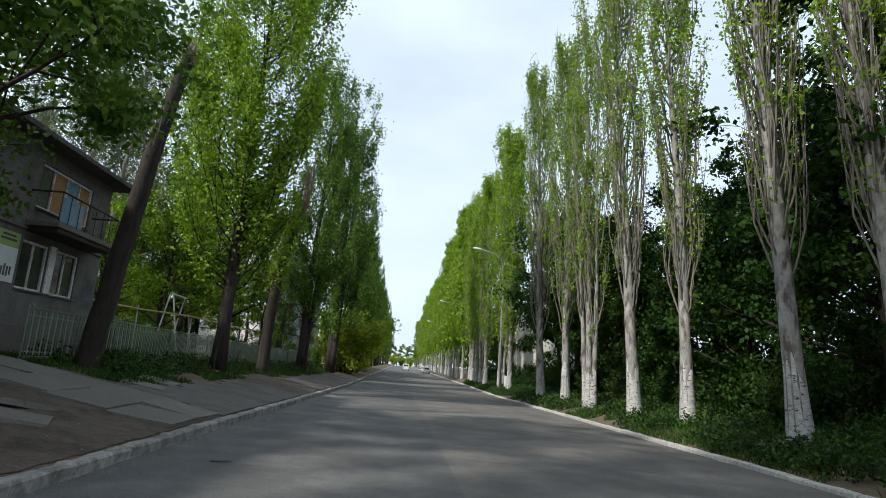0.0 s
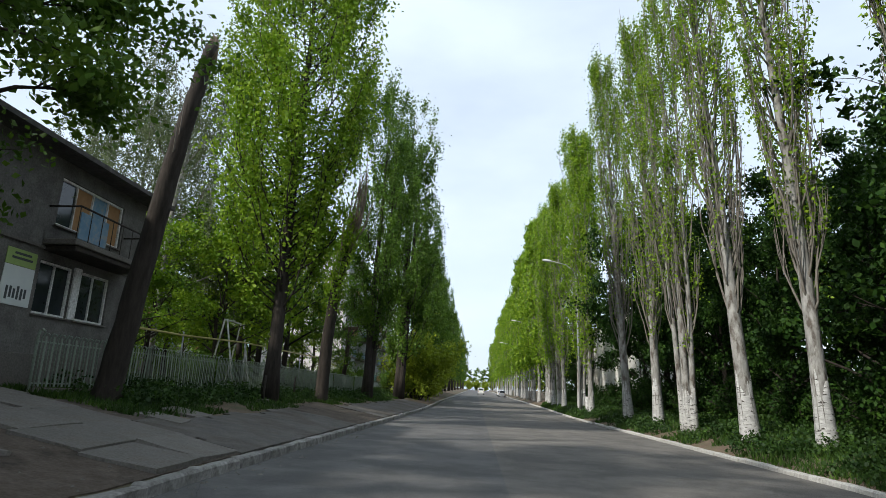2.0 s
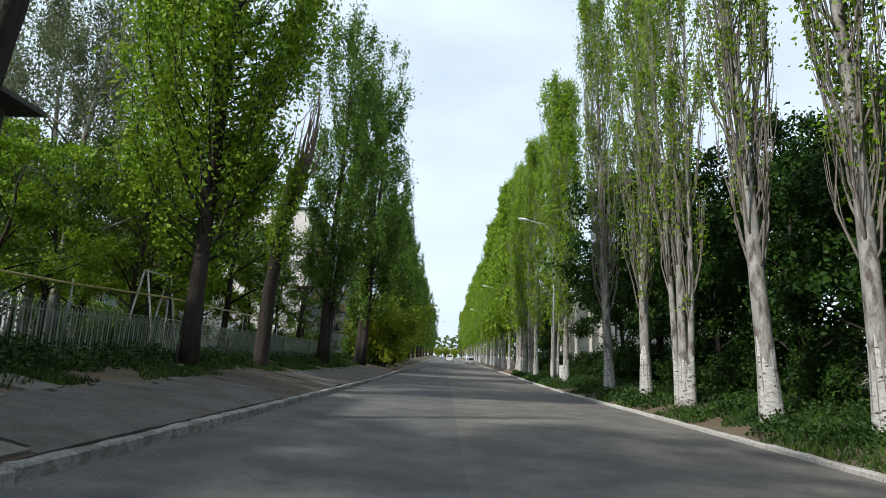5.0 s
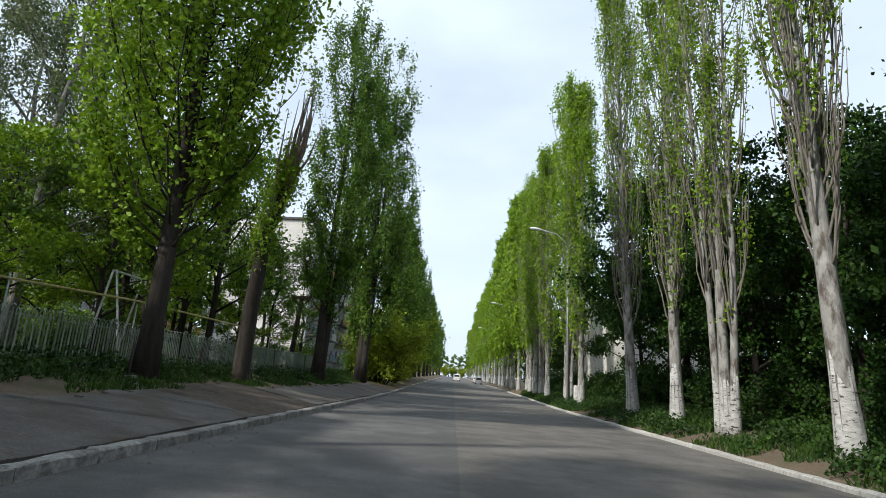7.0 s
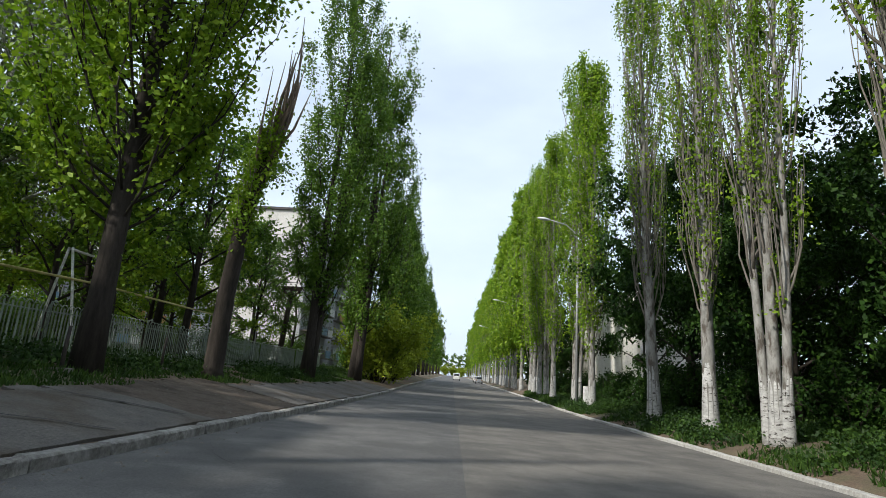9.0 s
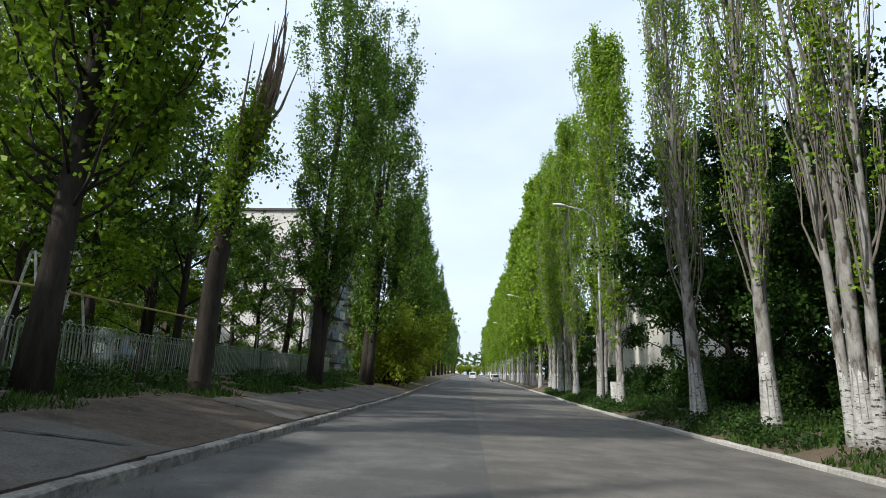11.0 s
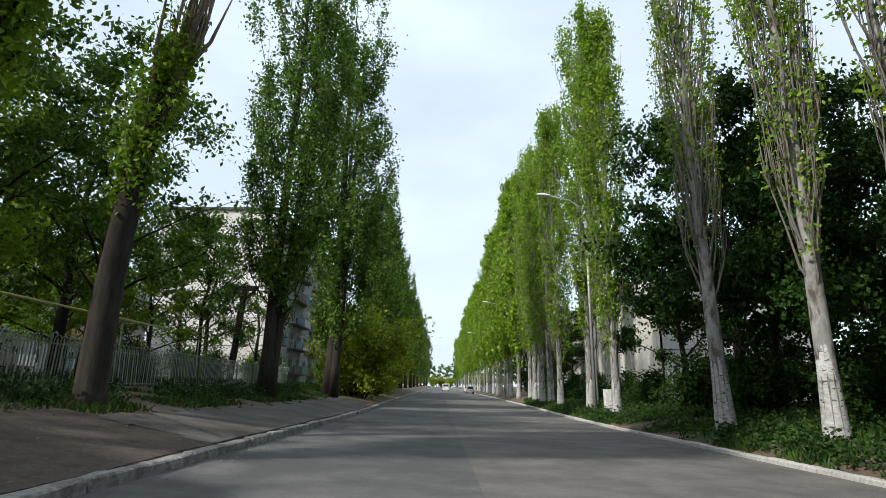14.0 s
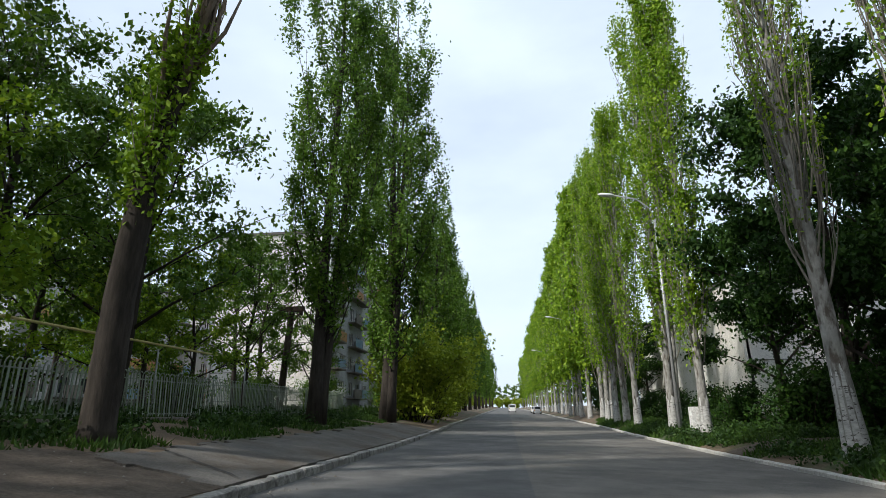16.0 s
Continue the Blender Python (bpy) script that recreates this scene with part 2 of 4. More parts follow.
def rise(y):
    return 0.0105 * max(0.0, min(y, 420.0) - 45.0) * min(1.0, max(0.0, y - 45.0) / 25.0)


def road_z(x, y):
    return -0.035 * x + rise(y)


def ground_z(x, y):
    for (a, za), (b, zb) in zip(PROFILE, PROFILE[1:]):
        if x <= b:
            return za + (zb - za) * (x - a) / (b - a) + rise(y)
    return PROFILE[-1][1] + rise(y)


def sheet(name, xs, ys, zf, material, label, category, thick=0.0):
    v = [(x, y, zf(x, y)) for y in ys for x in xs]
    w = len(xs)
    f = [(j * w + i, j * w + i + 1, (j + 1) * w + i + 1, (j + 1) * w + i) for j in range(len(ys) - 1) for i in range(w - 1)]
    me = mesh_of(name, v, f, material)
    me.shade_smooth()
    return tagged(new(name, me), label, category, kind="structure")


def steps(a, b, d):
    n = max(1, round((b - a) / d))
    return [a + (b - a) * i / n for i in range(n + 1)]


def lumpy(x, y):
    z = ground_z(x, y)
    if x < -4.0 or x > 9.2:
        z += 0.035 * noise.noise(Vector((x * 0.9, y * 0.9, 0)))
    return z


far_y = [-200, -120, -60] + steps(-30, 70, 0.5) + steps(75, 200, 5) + [230, 260, 300, 350, 420, 600, 1000, 2500]
far_x = [-2500, -900, -400, -200, -100, -60, -40, -30, -24, -20, -17] + steps(-15, -4, 0.4) + [-3.85, -3.7, 2.0, 8.85, 8.95] + steps(9.3, 16, 0.5) + [18, 21, 25, 30, 40, 60, 100, 200, 400, 900, 2500]
sheet("ground", far_x, far_y, lumpy, DIRT, "brown earth with patchy green weeds", "ground")
ROAD_SEAM, road_ys = 1.25, steps(-60, 70, 0.8) + steps(74, 420, 6) + [600]


def road_top(x, y):
    return road_z(x, y) + 0.012 * noise.noise(Vector((x * 0.35, y * 0.2, 3)))


sheet("road", [ROAD_L - 0.02] + steps(-3.4, ROAD_SEAM, 0.5), road_ys, road_top, ASPHALT, "grey asphalt road lane beside the pavement", "road")
sheet("road", steps(ROAD_SEAM, 8.6, 0.6) + [ROAD_R + 0.02], road_ys, road_top, WORN_ASPHALT, "worn paler asphalt road lane beside the verge", "road")


def kerb(name, x0, wide, high, length, material, label):
    """Kerb stones end to end along the road, each one a piece of its own."""
    line = tagged(new(name), label, "kerb", kind="structure")
    rng = random.Random(5 if x0 < 0 else 6)
    kinds = []
    for k in range(6):
        bm = bmesh.new()
        bmesh.ops.create_cube(bm, size=1.0, matrix=Matrix.Diagonal((wide, length - 0.02, high + 0.3, 1)))
        bmesh.ops.subdivide_edges(bm, edges=[e for e in bm.edges if abs(e.verts[0].co.y - e.verts[1].co.y) > 0.1], cuts=3)
        bmesh.ops.bevel(bm, geom=[e for e in bm.edges if e.verts[0].co.z > 0 and e.verts[1].co.z > 0 and e.is_manifold and len(e.link_faces) == 2 and e.calc_face_angle(0) > 0.5], offset=0.03, segments=1, affect="EDGES")
        worn = 0.018 if x0 < 0 else 0.008
        for v in bm.verts:
            v.co += Vector((rng.uniform(-worn, worn), rng.uniform(-worn, worn) * 0.6, rng.uniform(-worn, worn) if v.co.z > 0 else 0))
        kinds.append(bm_mesh("kerb_stone", bm, material))
    y = -14.0
    while y < 110:
        m = pose(x0 + rng.uniform(-0.015, 0.015), y + length / 2, road_z(x0, y + length / 2) + high / 2 - 0.15 + rng.uniform(-0.012, 0.012), math.degrees(math.atan(0.0105)) if y > 60 else rng.uniform(-0.4, 0.4), 0, rng.uniform(-0.7, 0.7))
        part("kerb_stone", kinds[rng.randrange(6)], line, m=m)
        y += length
    bm = bmesh.new()
    for i in range(28):
        a = 110 + i * 11
        bmesh.ops.create_cube(bm, size=1.0, matrix=pose(x0, a + 5.5, road_z(x0, a + 5.5) + high / 2 - 0.15, math.degrees(math.atan(0.0105))) @ Matrix.Diagonal((wide, 10.96, high + 0.3, 1)))
    tagged(part("distant_kerb", bm_mesh("distant_kerb", bm, material), line), kind="stuff")


kerb("kerb_left", ROAD_L - KERB_L / 2, KERB_L, 0.17, 1.55, KERB_GREY, "chipped grey concrete kerb stones along the pavement")
kerb("kerb_right", ROAD_R + KERB_R / 2, KERB_R, 0.12, 1.9, KERB_WHITE, "whitewashed concrete kerb stones along the grass verge")


# ---- trees ----
def poplar(seed, height, r0, width, leaves, size, leaf, bark, low=0.1, bare=0.0, branches=70, fork=0, wash=0.0, lean=(0.0, 0.0), label="", scatter=0.17, tuft=16):
    """A columnar poplar: straight trunk, many limbs that climb steeply, small leaves."""
    rng = random.Random(seed)
    nr = np.random.default_rng(seed)
    tree = new("poplar_tree")
    tagged(tree, label, "tree")
    trunk, limbs = Wood(), Wood()
    stems = []
    for s in range(fork + 1):
        a = rng.uniform(0, 6.28)
        off = Vector((math.cos(a), math.sin(a), 0)) * (0.0 if s == 0 else 0.5)
        h = height * (1.0 if s == 0 else rng.uniform(0.75, 0.9))
        pts = []
        for i in range(13):
            t = i / 12
            sway = Vector((noise.noise(Vector((t * 2.2, seed, s))), noise.noise(Vector((t * 2.2, s, seed + 9))), 0)) * 0.45 * t
            pts.append(off * (0.6 + 1.6 * t) + sway + Vector((lean[0] * t, lean[1] * t, h * 0.97 * t)))
        rr = [max(0.012, r0 * (1 if s == 0 else 0.75) * (1.28 if i == 0 else 1.0 - 0.95 * (i / 12) ** 1.0)) for i in range(13)]
        trunk.tube(pts, rr, 10)
        stems.append((pts, rr, h))
    sites = []
    for b in range(branches):
        pts, rr, h = stems[b % len(stems)]
        t = low + (0.93 - low) * (b + rng.random()) / branches
        a = b * 2.4 + rng.uniform(-0.5, 0.5)
        root = along(pts, t)
        env = width * (0.45 + 0.75 * math.sin(min(1.0, (t - low * 0.5) * 1.15) * math.pi) ** 0.8) * rng.uniform(0.7, 1.12)
        ln = min(h * (1.03 - t), rng.uniform(0.16, 0.30) * h)
        out = Vector((math.cos(a), math.sin(a), 0))
        w1 = Vector((rng.uniform(-1, 1), rng.uniform(-1, 1), 0)) * 0.14
        path = [root, root + out * env * 0.38 + Vector((0, 0, ln * 0.14)), root + out * env * 0.7 + Vector((0, 0, ln * 0.38)) + w1, root + out * env * 0.9 + Vector((0, 0, ln * 0.7)) - w1, root + out * env * 0.95 + Vector((0, 0, ln))]
        r = 0.02 + 0.032 * (1 - t)
        limbs.tube(path, [r, r * 0.8, r * 0.6, r * 0.35, 0.008], 5)
        sites.append((path, t, 1.0))
        for k in range(3 if bare < 0.5 else 6):
            p0 = along(path, rng.uniform(0.25, 0.8))
            o2 = (out + Vector((rng.uniform(-1, 1), rng.uniform(-1, 1), 0)) * 0.9).normalized()
            l2 = ln * rng.uniform(0.25, 0.5)
            q = [p0, p0 + o2 * env * 0.16 + Vector((0, 0, l2 * 0.4)), p0 + o2 * env * 0.24 + Vector((0, 0, l2))]
            limbs.tube(q, [r * 0.4, r * 0.28, 0.006], 4)
            sites.append((q, t, 0.8))
    weights = []
    for path, t, k in sites:
        full = 1.0 if bare == 0 else max(0.02, 1.0 - bare * (1.75 - 1.9 * t)) * (0.25 if rng.random() < bare * 0.65 else 1.0)
        weights.append(k * full * (1.0 - 0.45 * t))
    cen = clumped([q[0] for q in sites], weights, leaves, nr, tuft, scatter, 1.8)
    part("trunk", trunk.mesh("trunk", bark), tree)
    part("branchwork", limbs.mesh("branchwork", TWIG if bark is BARK_PALE else BARK_DARK), tree)
    part("crown", leaves_mesh("crown", cen, size, nr, leaf), tree)
    if wash:
        coat = Wood()
        for pts, rr, h in stems:
            k = wash / (h * 0.97)
            coat.tube([along(pts, k * i / 5) for i in range(6)], [(r0 if pts is stems[0][0] else r0 * 0.75) * (1.3 - 0.05 * i if i == 0 else 1.0 - 0.95 * (k * i / 5) ** 0.85 + 0.3 * max(0, 1 - k * i / 5 * 12)) + 0.008 for i in range(6)], 12)
        for v in coat.v:
            if v.z > wash * 0.9:
                v.z += rng.uniform(-0.5, 0.35) * wash * 0.6
        part("whitewash_coat", coat.mesh("whitewash_coat", WHITEWASH), tree, "flaking whitewash on the lower trunk")
    return tree


def broadleaf(seed, height, spread, r0, leaves, size, leaf, bark, clear=0.25, droop=0.0, lean=(0, 0), label="", limbs_n=9, clump=0.5, name="broadleaf_tree"):
    """A spreading tree: trunk, forking limbs and twigs with leaf clumps; droop hangs the twigs."""
    rng = random.Random(seed)
    nr = np.random.default_rng(seed)
    tree = tagged(new(name), label, "tree")
    trunk, limbs = Wood(), Wood()
    pts = [Vector((lean[0] * (i / 8) + 0.25 * noise.noise(Vector((i * 0.4, seed, 1))) * i / 4, lean[1] * (i / 8) + 0.25 * noise.noise(Vector((i * 0.4, seed, 7))) * i / 4, height * 0.8 * i / 8)) for i in range(9)]
    trunk.tube(pts, [r0 * (1.3 if i == 0 else 1 - 0.85 * i / 8) for i in range(9)], 9)
    sites = []
    for b in range(limbs_n):
        t = clear + (0.97 - clear) * (b + rng.random()) / limbs_n
        a = b * 2.4 + rng.uniform(-0.4, 0.4)
        root = along(pts, t)
        ln = spread * (1.15 - 0.55 * t) * rng.uniform(0.75, 1.15)
        out = Vector((math.cos(a), math.sin(a), 0))
        up = rng.uniform(0.35, 0.8) * (0.6 + t)
        p1 = root + out * ln * 0.35 + Vector((0, 0, ln * up * 0.45))
        p2 = root + out * ln * 0.7 + Vector((rng.uniform(-0.3, 0.3), rng.uniform(-0.3, 0.3), ln * up * 0.85))
        p3 = root + out * ln + Vector((0, 0, ln * up * 1.1))
        r = r0 * 0.42 * (1.1 - t)
        limbs.tube([root, p1, p2, p3], [r, r * 0.7, r * 0.4, 0.01], 6)
        for k in range(7):
            s = along([root, p1, p2, p3], rng.uniform(0.3, 1.0))
            o2 = (out * 0.6 + Vector((rng.uniform(-1, 1), rng.uniform(-1, 1), rng.uniform(-0.3, 0.9)))).normalized()
            l2 = ln * rng.uniform(0.25, 0.5)
            if droop:
                q = [s, s + o2 * l2 * 0.5 + Vector((0, 0, 0.2)), s + o2 * l2 * 0.75 - Vector((0, 0, droop * 0.45)), s + o2 * l2 * 0.8 - Vector((0, 0, droop * rng.uniform(0.7, 1.2)))]
                limbs.tube(q, [r * 0.25, r * 0.16, 0.01, 0.004], 4)
            else:
                q = [s, s + o2 * l2 * 0.55 + Vector((0, 0, 0.1)), s + o2 * l2]
                limbs.tube(q, [r * 0.3, r * 0.2, 0.007], 4)
            sites.append(q)
    if droop:
        cen = clumped(sites, [1.0] * len(sites), leaves, nr, 9, clump * 0.36, 1.8, 0.1, 0.6)
    else:
        cen = clumped(sites, [1.0] * len(sites), leaves, nr, 22, clump * 0.6, 0.7, 0.1, 0.6)
    part("trunk", trunk.mesh("trunk", bark), tree)
    part("branchwork", limbs.mesh("branchwork", bark), tree)
    part("crown", leaves_mesh("crown", cen, size, nr, leaf, droop=1.2 if droop else 0.2), tree)
    return tree


def bush(seed, height, spread, leaves, size, leaf, label):
    rng = random.Random(seed)
    nr = np.random.default_rng(seed)
    ob = tagged(new("bush"), label, "bush")
    stems, sites = Wood(), []
    for b in range(26):
        a, o = rng.uniform(0, 6.28), rng.uniform(0.15, 1.0)
        top = Vector((math.cos(a) * spread * o, math.sin(a) * spread * o, height * rng.uniform(0.55, 1.05) * (1.05 - 0.45 * o * o)))
        q = [Vector((top.x * 0.12, top.y * 0.12, -0.1)), Vector((top.x * 0.5, top.y * 0.5, top.z * 0.55)), top]
        stems.tube(q, [0.035, 0.022, 0.006], 5)
        sites.append(q)
        for k in range(5):
            s = along(q, rng.uniform(0.2, 0.9))
            sites.append([s, s + Vector((rng.uniform(-1, 1), rng.uniform(-1, 1), rng.uniform(0.1, 1))) * spread * 0.3])
            stems.tube(sites[-1], [0.012, 0.004], 4)
    cen = np.array([along(sites[i], t) for i, t in zip(nr.integers(0, len(sites), leaves), nr.random(leaves) ** 0.6)])
    cen += nr.normal(size=cen.shape) * spread * 0.09
    cen[:, 2] = np.maximum(cen[:, 2], 0.05)
    part("stemwork", stems.mesh("stemwork", BARK_DARK), ob)
    part("leaf_mass", leaves_mesh("leaf_mass", cen, size, nr, leaf), ob)
    return ob


def plant(ob, x, y, rz=0.0, s=1.0, sink=0.12):
    ob.matrix_world = pose(x, y, ground_z(x, y) - sink, 0, 0, rz) @ Matrix.Diagonal((s, s, s, 1))
    return ob


def replant(ob, x, y, rz, s, sz=None, group="", label=""):
    c = copy_thing(ob, pose(x, y, ground_z(x, y) - 0.12, 0, 0, rz))
    c.scale = (s, s, sz or s)
    if label:
        c["label"] = label
    return tagged(c, group=group)


ROW_R = "poplars along the grass verge"
ROW_L = "trees along the pavement"
SPARSE = "tall pale-barked poplar with many bare grey branches and whitewashed trunk"
DENSE = "tall columnar poplar in fresh green leaf with whitewashed trunk"
# the verge row: thin crowns first, fuller ones further along
sp_a = poplar(11, 24, 0.27, 0.95, 15000, 0.135, LEAF_LIME, BARK_PALE, 0.16, 0.7, 96, 0, 2.1, (-0.7, 0.3), SPARSE, 0.15)
sp_b = poplar(12, 24, 0.2, 0.9, 16000, 0.135, LEAF_LIME, BARK_PALE, 0.15, 0.62, 96, 2, 2.0, (-0.5, 0.0), SPARSE, 0.15)
sp_c = poplar(13, 23, 0.24, 0.9, 15000, 0.135, LEAF_LIME, BARK_PALE, 0.15, 0.6, 92, 0, 2.0, (-0.3, 0.0), SPARSE, 0.15)
de_a = poplar(14, 27, 0.26, 1.35, 20000, 0.21, LEAF_LIME, BARK_PALE, 0.12, 0.46, 90, 0, 1.9, (0, 0), DENSE, 0.2, 34)
de_b = poplar(15, 27.5, 0.25, 1.4, 20000, 0.21, LEAF_LIME, BARK_PALE, 0.11, 0.4, 90, 1, 1.9, (0, 0), DENSE, 0.2, 34)
plant(sp_a, 10.5, 14.5, 20)
plant(sp_b, 10.4, 30.8, 60)
plant(sp_c, 10.65, 20.6, 10)
plant(de_a, 10.2, 52.4, 0, 0.92)
plant(de_b, 10.45, 58.9, 0)
for ob in (sp_a, sp_b, sp_c, de_a, de_b):
    tagged(ob, group=ROW_R)
for src, x, y, rz, s in ((sp_a, 10.85, 11.5, 5, 0.9), (sp_a, 10.25, 24.4, 340, 1.02), (sp_c, 10.33, 35.0, 250, 1.05), (sp_a, 10.05, 40.0, 40, 1.02),
                         (sp_c, 11.2, 4.5, 30, 1.05), (sp_a, 11.0, -1.5, 80, 1.0), (sp_b, 10.8, -7.5, 10, 1.0)):
    replant(src, x, y, rz, s, group=ROW_R)
far_r = poplar(16, 27.5, 0.25, 1.5, 8000, 0.42, LEAF_LIME, BARK_PALE, 0.11, 0.25, 54, 0, 1.8, (0, 0), DENSE, 0.3, 34)
plant(far_r, 10.1, 91)
tagged(far_r, group=ROW_R)
rng = random.Random(3)
for i, y in enumerate([66.9, 71.8, 74.2, 79.3, 84.5, 98.3, 104.8, 111, 118.3, 126, 134, 142, 151, 160, 170, 180, 192, 205, 220, 236, 254, 275, 300, 330, 365]):
    replant((de_a, de_b)[i % 2] if y < 86 else far_r, 10.3 + rng.uniform(-0.3, 0.3), y, rng.uniform(0, 360), rng.uniform(0.87, 1.03), group=ROW_R)

# the pavement row
t2 = poplar(21, 24.5, 0.33, 3.2, 60000, 0.19, LEAF_LIME, BARK_DARK, 0.15, 0.0, 130, 0, 0, (0.6, 0.2), "tall broad poplar in bright green leaf with dark trunk", 0.3, 40)
plant(t2, -8.15, 27.9, 40)
tagged(t2, group=ROW_L)
# Out-of-view copy added behind the start so its shade crosses road and verge.
replant(t2, -8.4, -1.5, 150, 0.95, group=ROW_L)
le_a = poplar(31, 27, 0.33, 2.1, 34000, 0.2, LEAF_MID, BARK_DARK, 0.13, 0.1, 84, 1, 0, (0.9, 0), "tall dark columnar poplar in full leaf beside the fence", 0.24, 36)
plant(le_a, -8.05, 49.5, 0)
tagged(le_a, group=ROW_L)
le_b = poplar(32, 29, 0.4, 2.5, 40000, 0.21, LEAF_MID, BARK_DARK, 0.09, 0.0, 84, 2, 0, (0.6, 0), "tall dark columnar poplar in full leaf beside the fence", 0.24, 36)
plant(le_b, -6.95, 60.8, 0, 1.1)
tagged(le_b, group=ROW_L)
far_l = poplar(33, 28, 0.33, 2.4, 12000, 0.36, LEAF_MID, BARK_DARK, 0.08, 0.0, 56, 1, 0, (0.4, 0), "tall columnar poplar in fresh green leaf", 0.3, 30)
plant(far_l, -6.5, 84.0, 0, 0.88)
tagged(far_l, group=ROW_L)
for i, (x, y, s) in enumerate(((-6.6, 89, 0.86), (-6.6, 97, 0.8), (-7, 108, 0.85), (-7, 120, 0.9), (-7, 134, 0.85), (-7, 150, 0.9), (-7, 170, 0.9), (-7, 192, 0.9), (-7, 220, 0.9), (-7, 255, 0.95), (-7, 300, 0.95), (-7, 350, 1.0))):
    replant(far_l, x, y, i * 77, s, group=ROW_L)


def broken_trunk(x, y, path, radii, label, twigs, seed, leaves=0):
    """A lopped, leaning trunk with a splintered top and a few thin shoots."""
    rng = random.Random(seed)
    nr = np.random.default_rng(seed)
    ob = tagged(thing("lopped_tree", x, y, ground_z(x, y) - 0.1, label, "tree"), group=ROW_L)
    w = Wood()
    fine = [along(path, i / 24) + Vector((noise.noise(Vector((i * 0.5, seed, 0))), noise.noise(Vector((i * 0.5, 3, seed))), 0)) * 0.05 for i in range(25)]
    w.tube(fine, [radii[0] + (radii[1] - radii[0]) * i / 24 + 0.02 * noise.noise(Vector((i, seed, 5))) + (0.1 if i == 0 else 0) for i in range(25)], 11)
    part("trunk", w.mesh("trunk", BARK_DARK), ob)
    top = fine[-1]
    s = Wood()
    for k in range(5):
        o = Vector((rng.uniform(-1, 1), rng.uniform(-1, 1), 0)) * radii[1] * 0.6
        s.tube([top + o - Vector((0, 0, 0.5)), top + o * 1.1 + Vector((0, 0, 0.1)), top + o * 1.2 + Vector((0, 0, rng.uniform(0.2, 0.5)))], [radii[1] * 0.5, radii[1] * 0.4, 0.01], 6)
    part("splintered_top", s.mesh("splintered_top", BARK_TORN), ob, "torn brown splintered wood")
    t, sites = Wood(), []
    for k in range(twigs):
        a = along(fine, rng.uniform(0.5, 1.0))
        d = Vector((rng.uniform(-0.6, 0.6), rng.uniform(-0.6, 0.6), rng.uniform(0.8, 2.0)))
        ln = rng.uniform(0.5, 1.6)
        q = [a, a + d * ln * 0.3 + Vector((d.x, d.y, 0)) * 0.2, a + d * ln * 0.8]
        t.tube(q, [0.03, 0.018, 0.005], 5)
        sites.append(q)
    part("shoot_growth", t.mesh("shoot_growth", TWIG), ob)
    if leaves:
        cen = np.array([along(sites[i], u) for i, u in zip(nr.integers(0, len(sites), leaves), nr.random(leaves))]) + nr.normal(size=(leaves, 3)) * 0.2
        part("foliage", leaves_mesh("foliage", cen, 0.17, nr, LEAF_LIME), ob)
    return ob


broken_trunk(-8.75, 17.6, [(0, 0, 0), (0.3, 0, 2.5), (0.78, 0, 6.0), (1.2, 0, 8.6), (1.55, 0, 10.3)], (0.34, 0.18), "dark leaning trunk with a broken-off top and no crown", 9, 41)
t3 = broken_trunk(-7.6, 34.3, [(0, 0, 0), (0.1, 0, 3.0), (0.4, 0, 6.3), (1.05, 0, 9.0)], (0.36, 0.24), "leaning lopped trunk with bare torn limbs and few leaves", 70, 42, 5200)
bare = Wood()
for k in range(28):
    r_ = random.Random(100 + k)
    h_ = r_.uniform(0, 2.4)
    a0 = Vector((0.5 + h_ * 0.24 + r_.uniform(-0.12, 0.12), r_.uniform(-0.15, 0.15), 6.6 + h_))
    b0 = a0 + Vector((r_.uniform(0.1, 0.8), r_.uniform(-0.6, 0.6), r_.uniform(1.5, 2.6)))
    c0 = b0 + Vector((r_.uniform(0.0, 0.6), r_.uniform(-0.4, 0.4), r_.uniform(1.6, 3.2)))
    bare.tube([a0, b0, c0], [0.085, 0.05, 0.01], 6)
part("torn_limbwork", bare.mesh("torn_limbwork", BARK_TORN), t3, "bare torn brown limbs")

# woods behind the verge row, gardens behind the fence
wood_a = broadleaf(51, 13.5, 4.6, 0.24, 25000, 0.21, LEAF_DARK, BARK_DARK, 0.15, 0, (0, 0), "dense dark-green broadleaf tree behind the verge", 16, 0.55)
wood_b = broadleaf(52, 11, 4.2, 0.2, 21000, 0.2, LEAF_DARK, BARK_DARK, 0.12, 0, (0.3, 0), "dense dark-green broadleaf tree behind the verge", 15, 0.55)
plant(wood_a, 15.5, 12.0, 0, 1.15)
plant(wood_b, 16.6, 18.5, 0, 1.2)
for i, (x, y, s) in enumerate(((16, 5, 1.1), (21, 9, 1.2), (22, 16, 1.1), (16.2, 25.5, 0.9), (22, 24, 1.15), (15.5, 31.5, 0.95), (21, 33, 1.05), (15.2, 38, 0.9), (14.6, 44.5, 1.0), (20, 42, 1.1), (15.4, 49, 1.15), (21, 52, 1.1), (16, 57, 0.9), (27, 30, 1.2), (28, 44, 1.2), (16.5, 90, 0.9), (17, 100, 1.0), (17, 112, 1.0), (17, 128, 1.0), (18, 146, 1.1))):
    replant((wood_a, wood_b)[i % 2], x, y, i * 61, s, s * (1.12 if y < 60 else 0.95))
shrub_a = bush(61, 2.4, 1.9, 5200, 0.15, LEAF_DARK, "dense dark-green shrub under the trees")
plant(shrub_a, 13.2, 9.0)
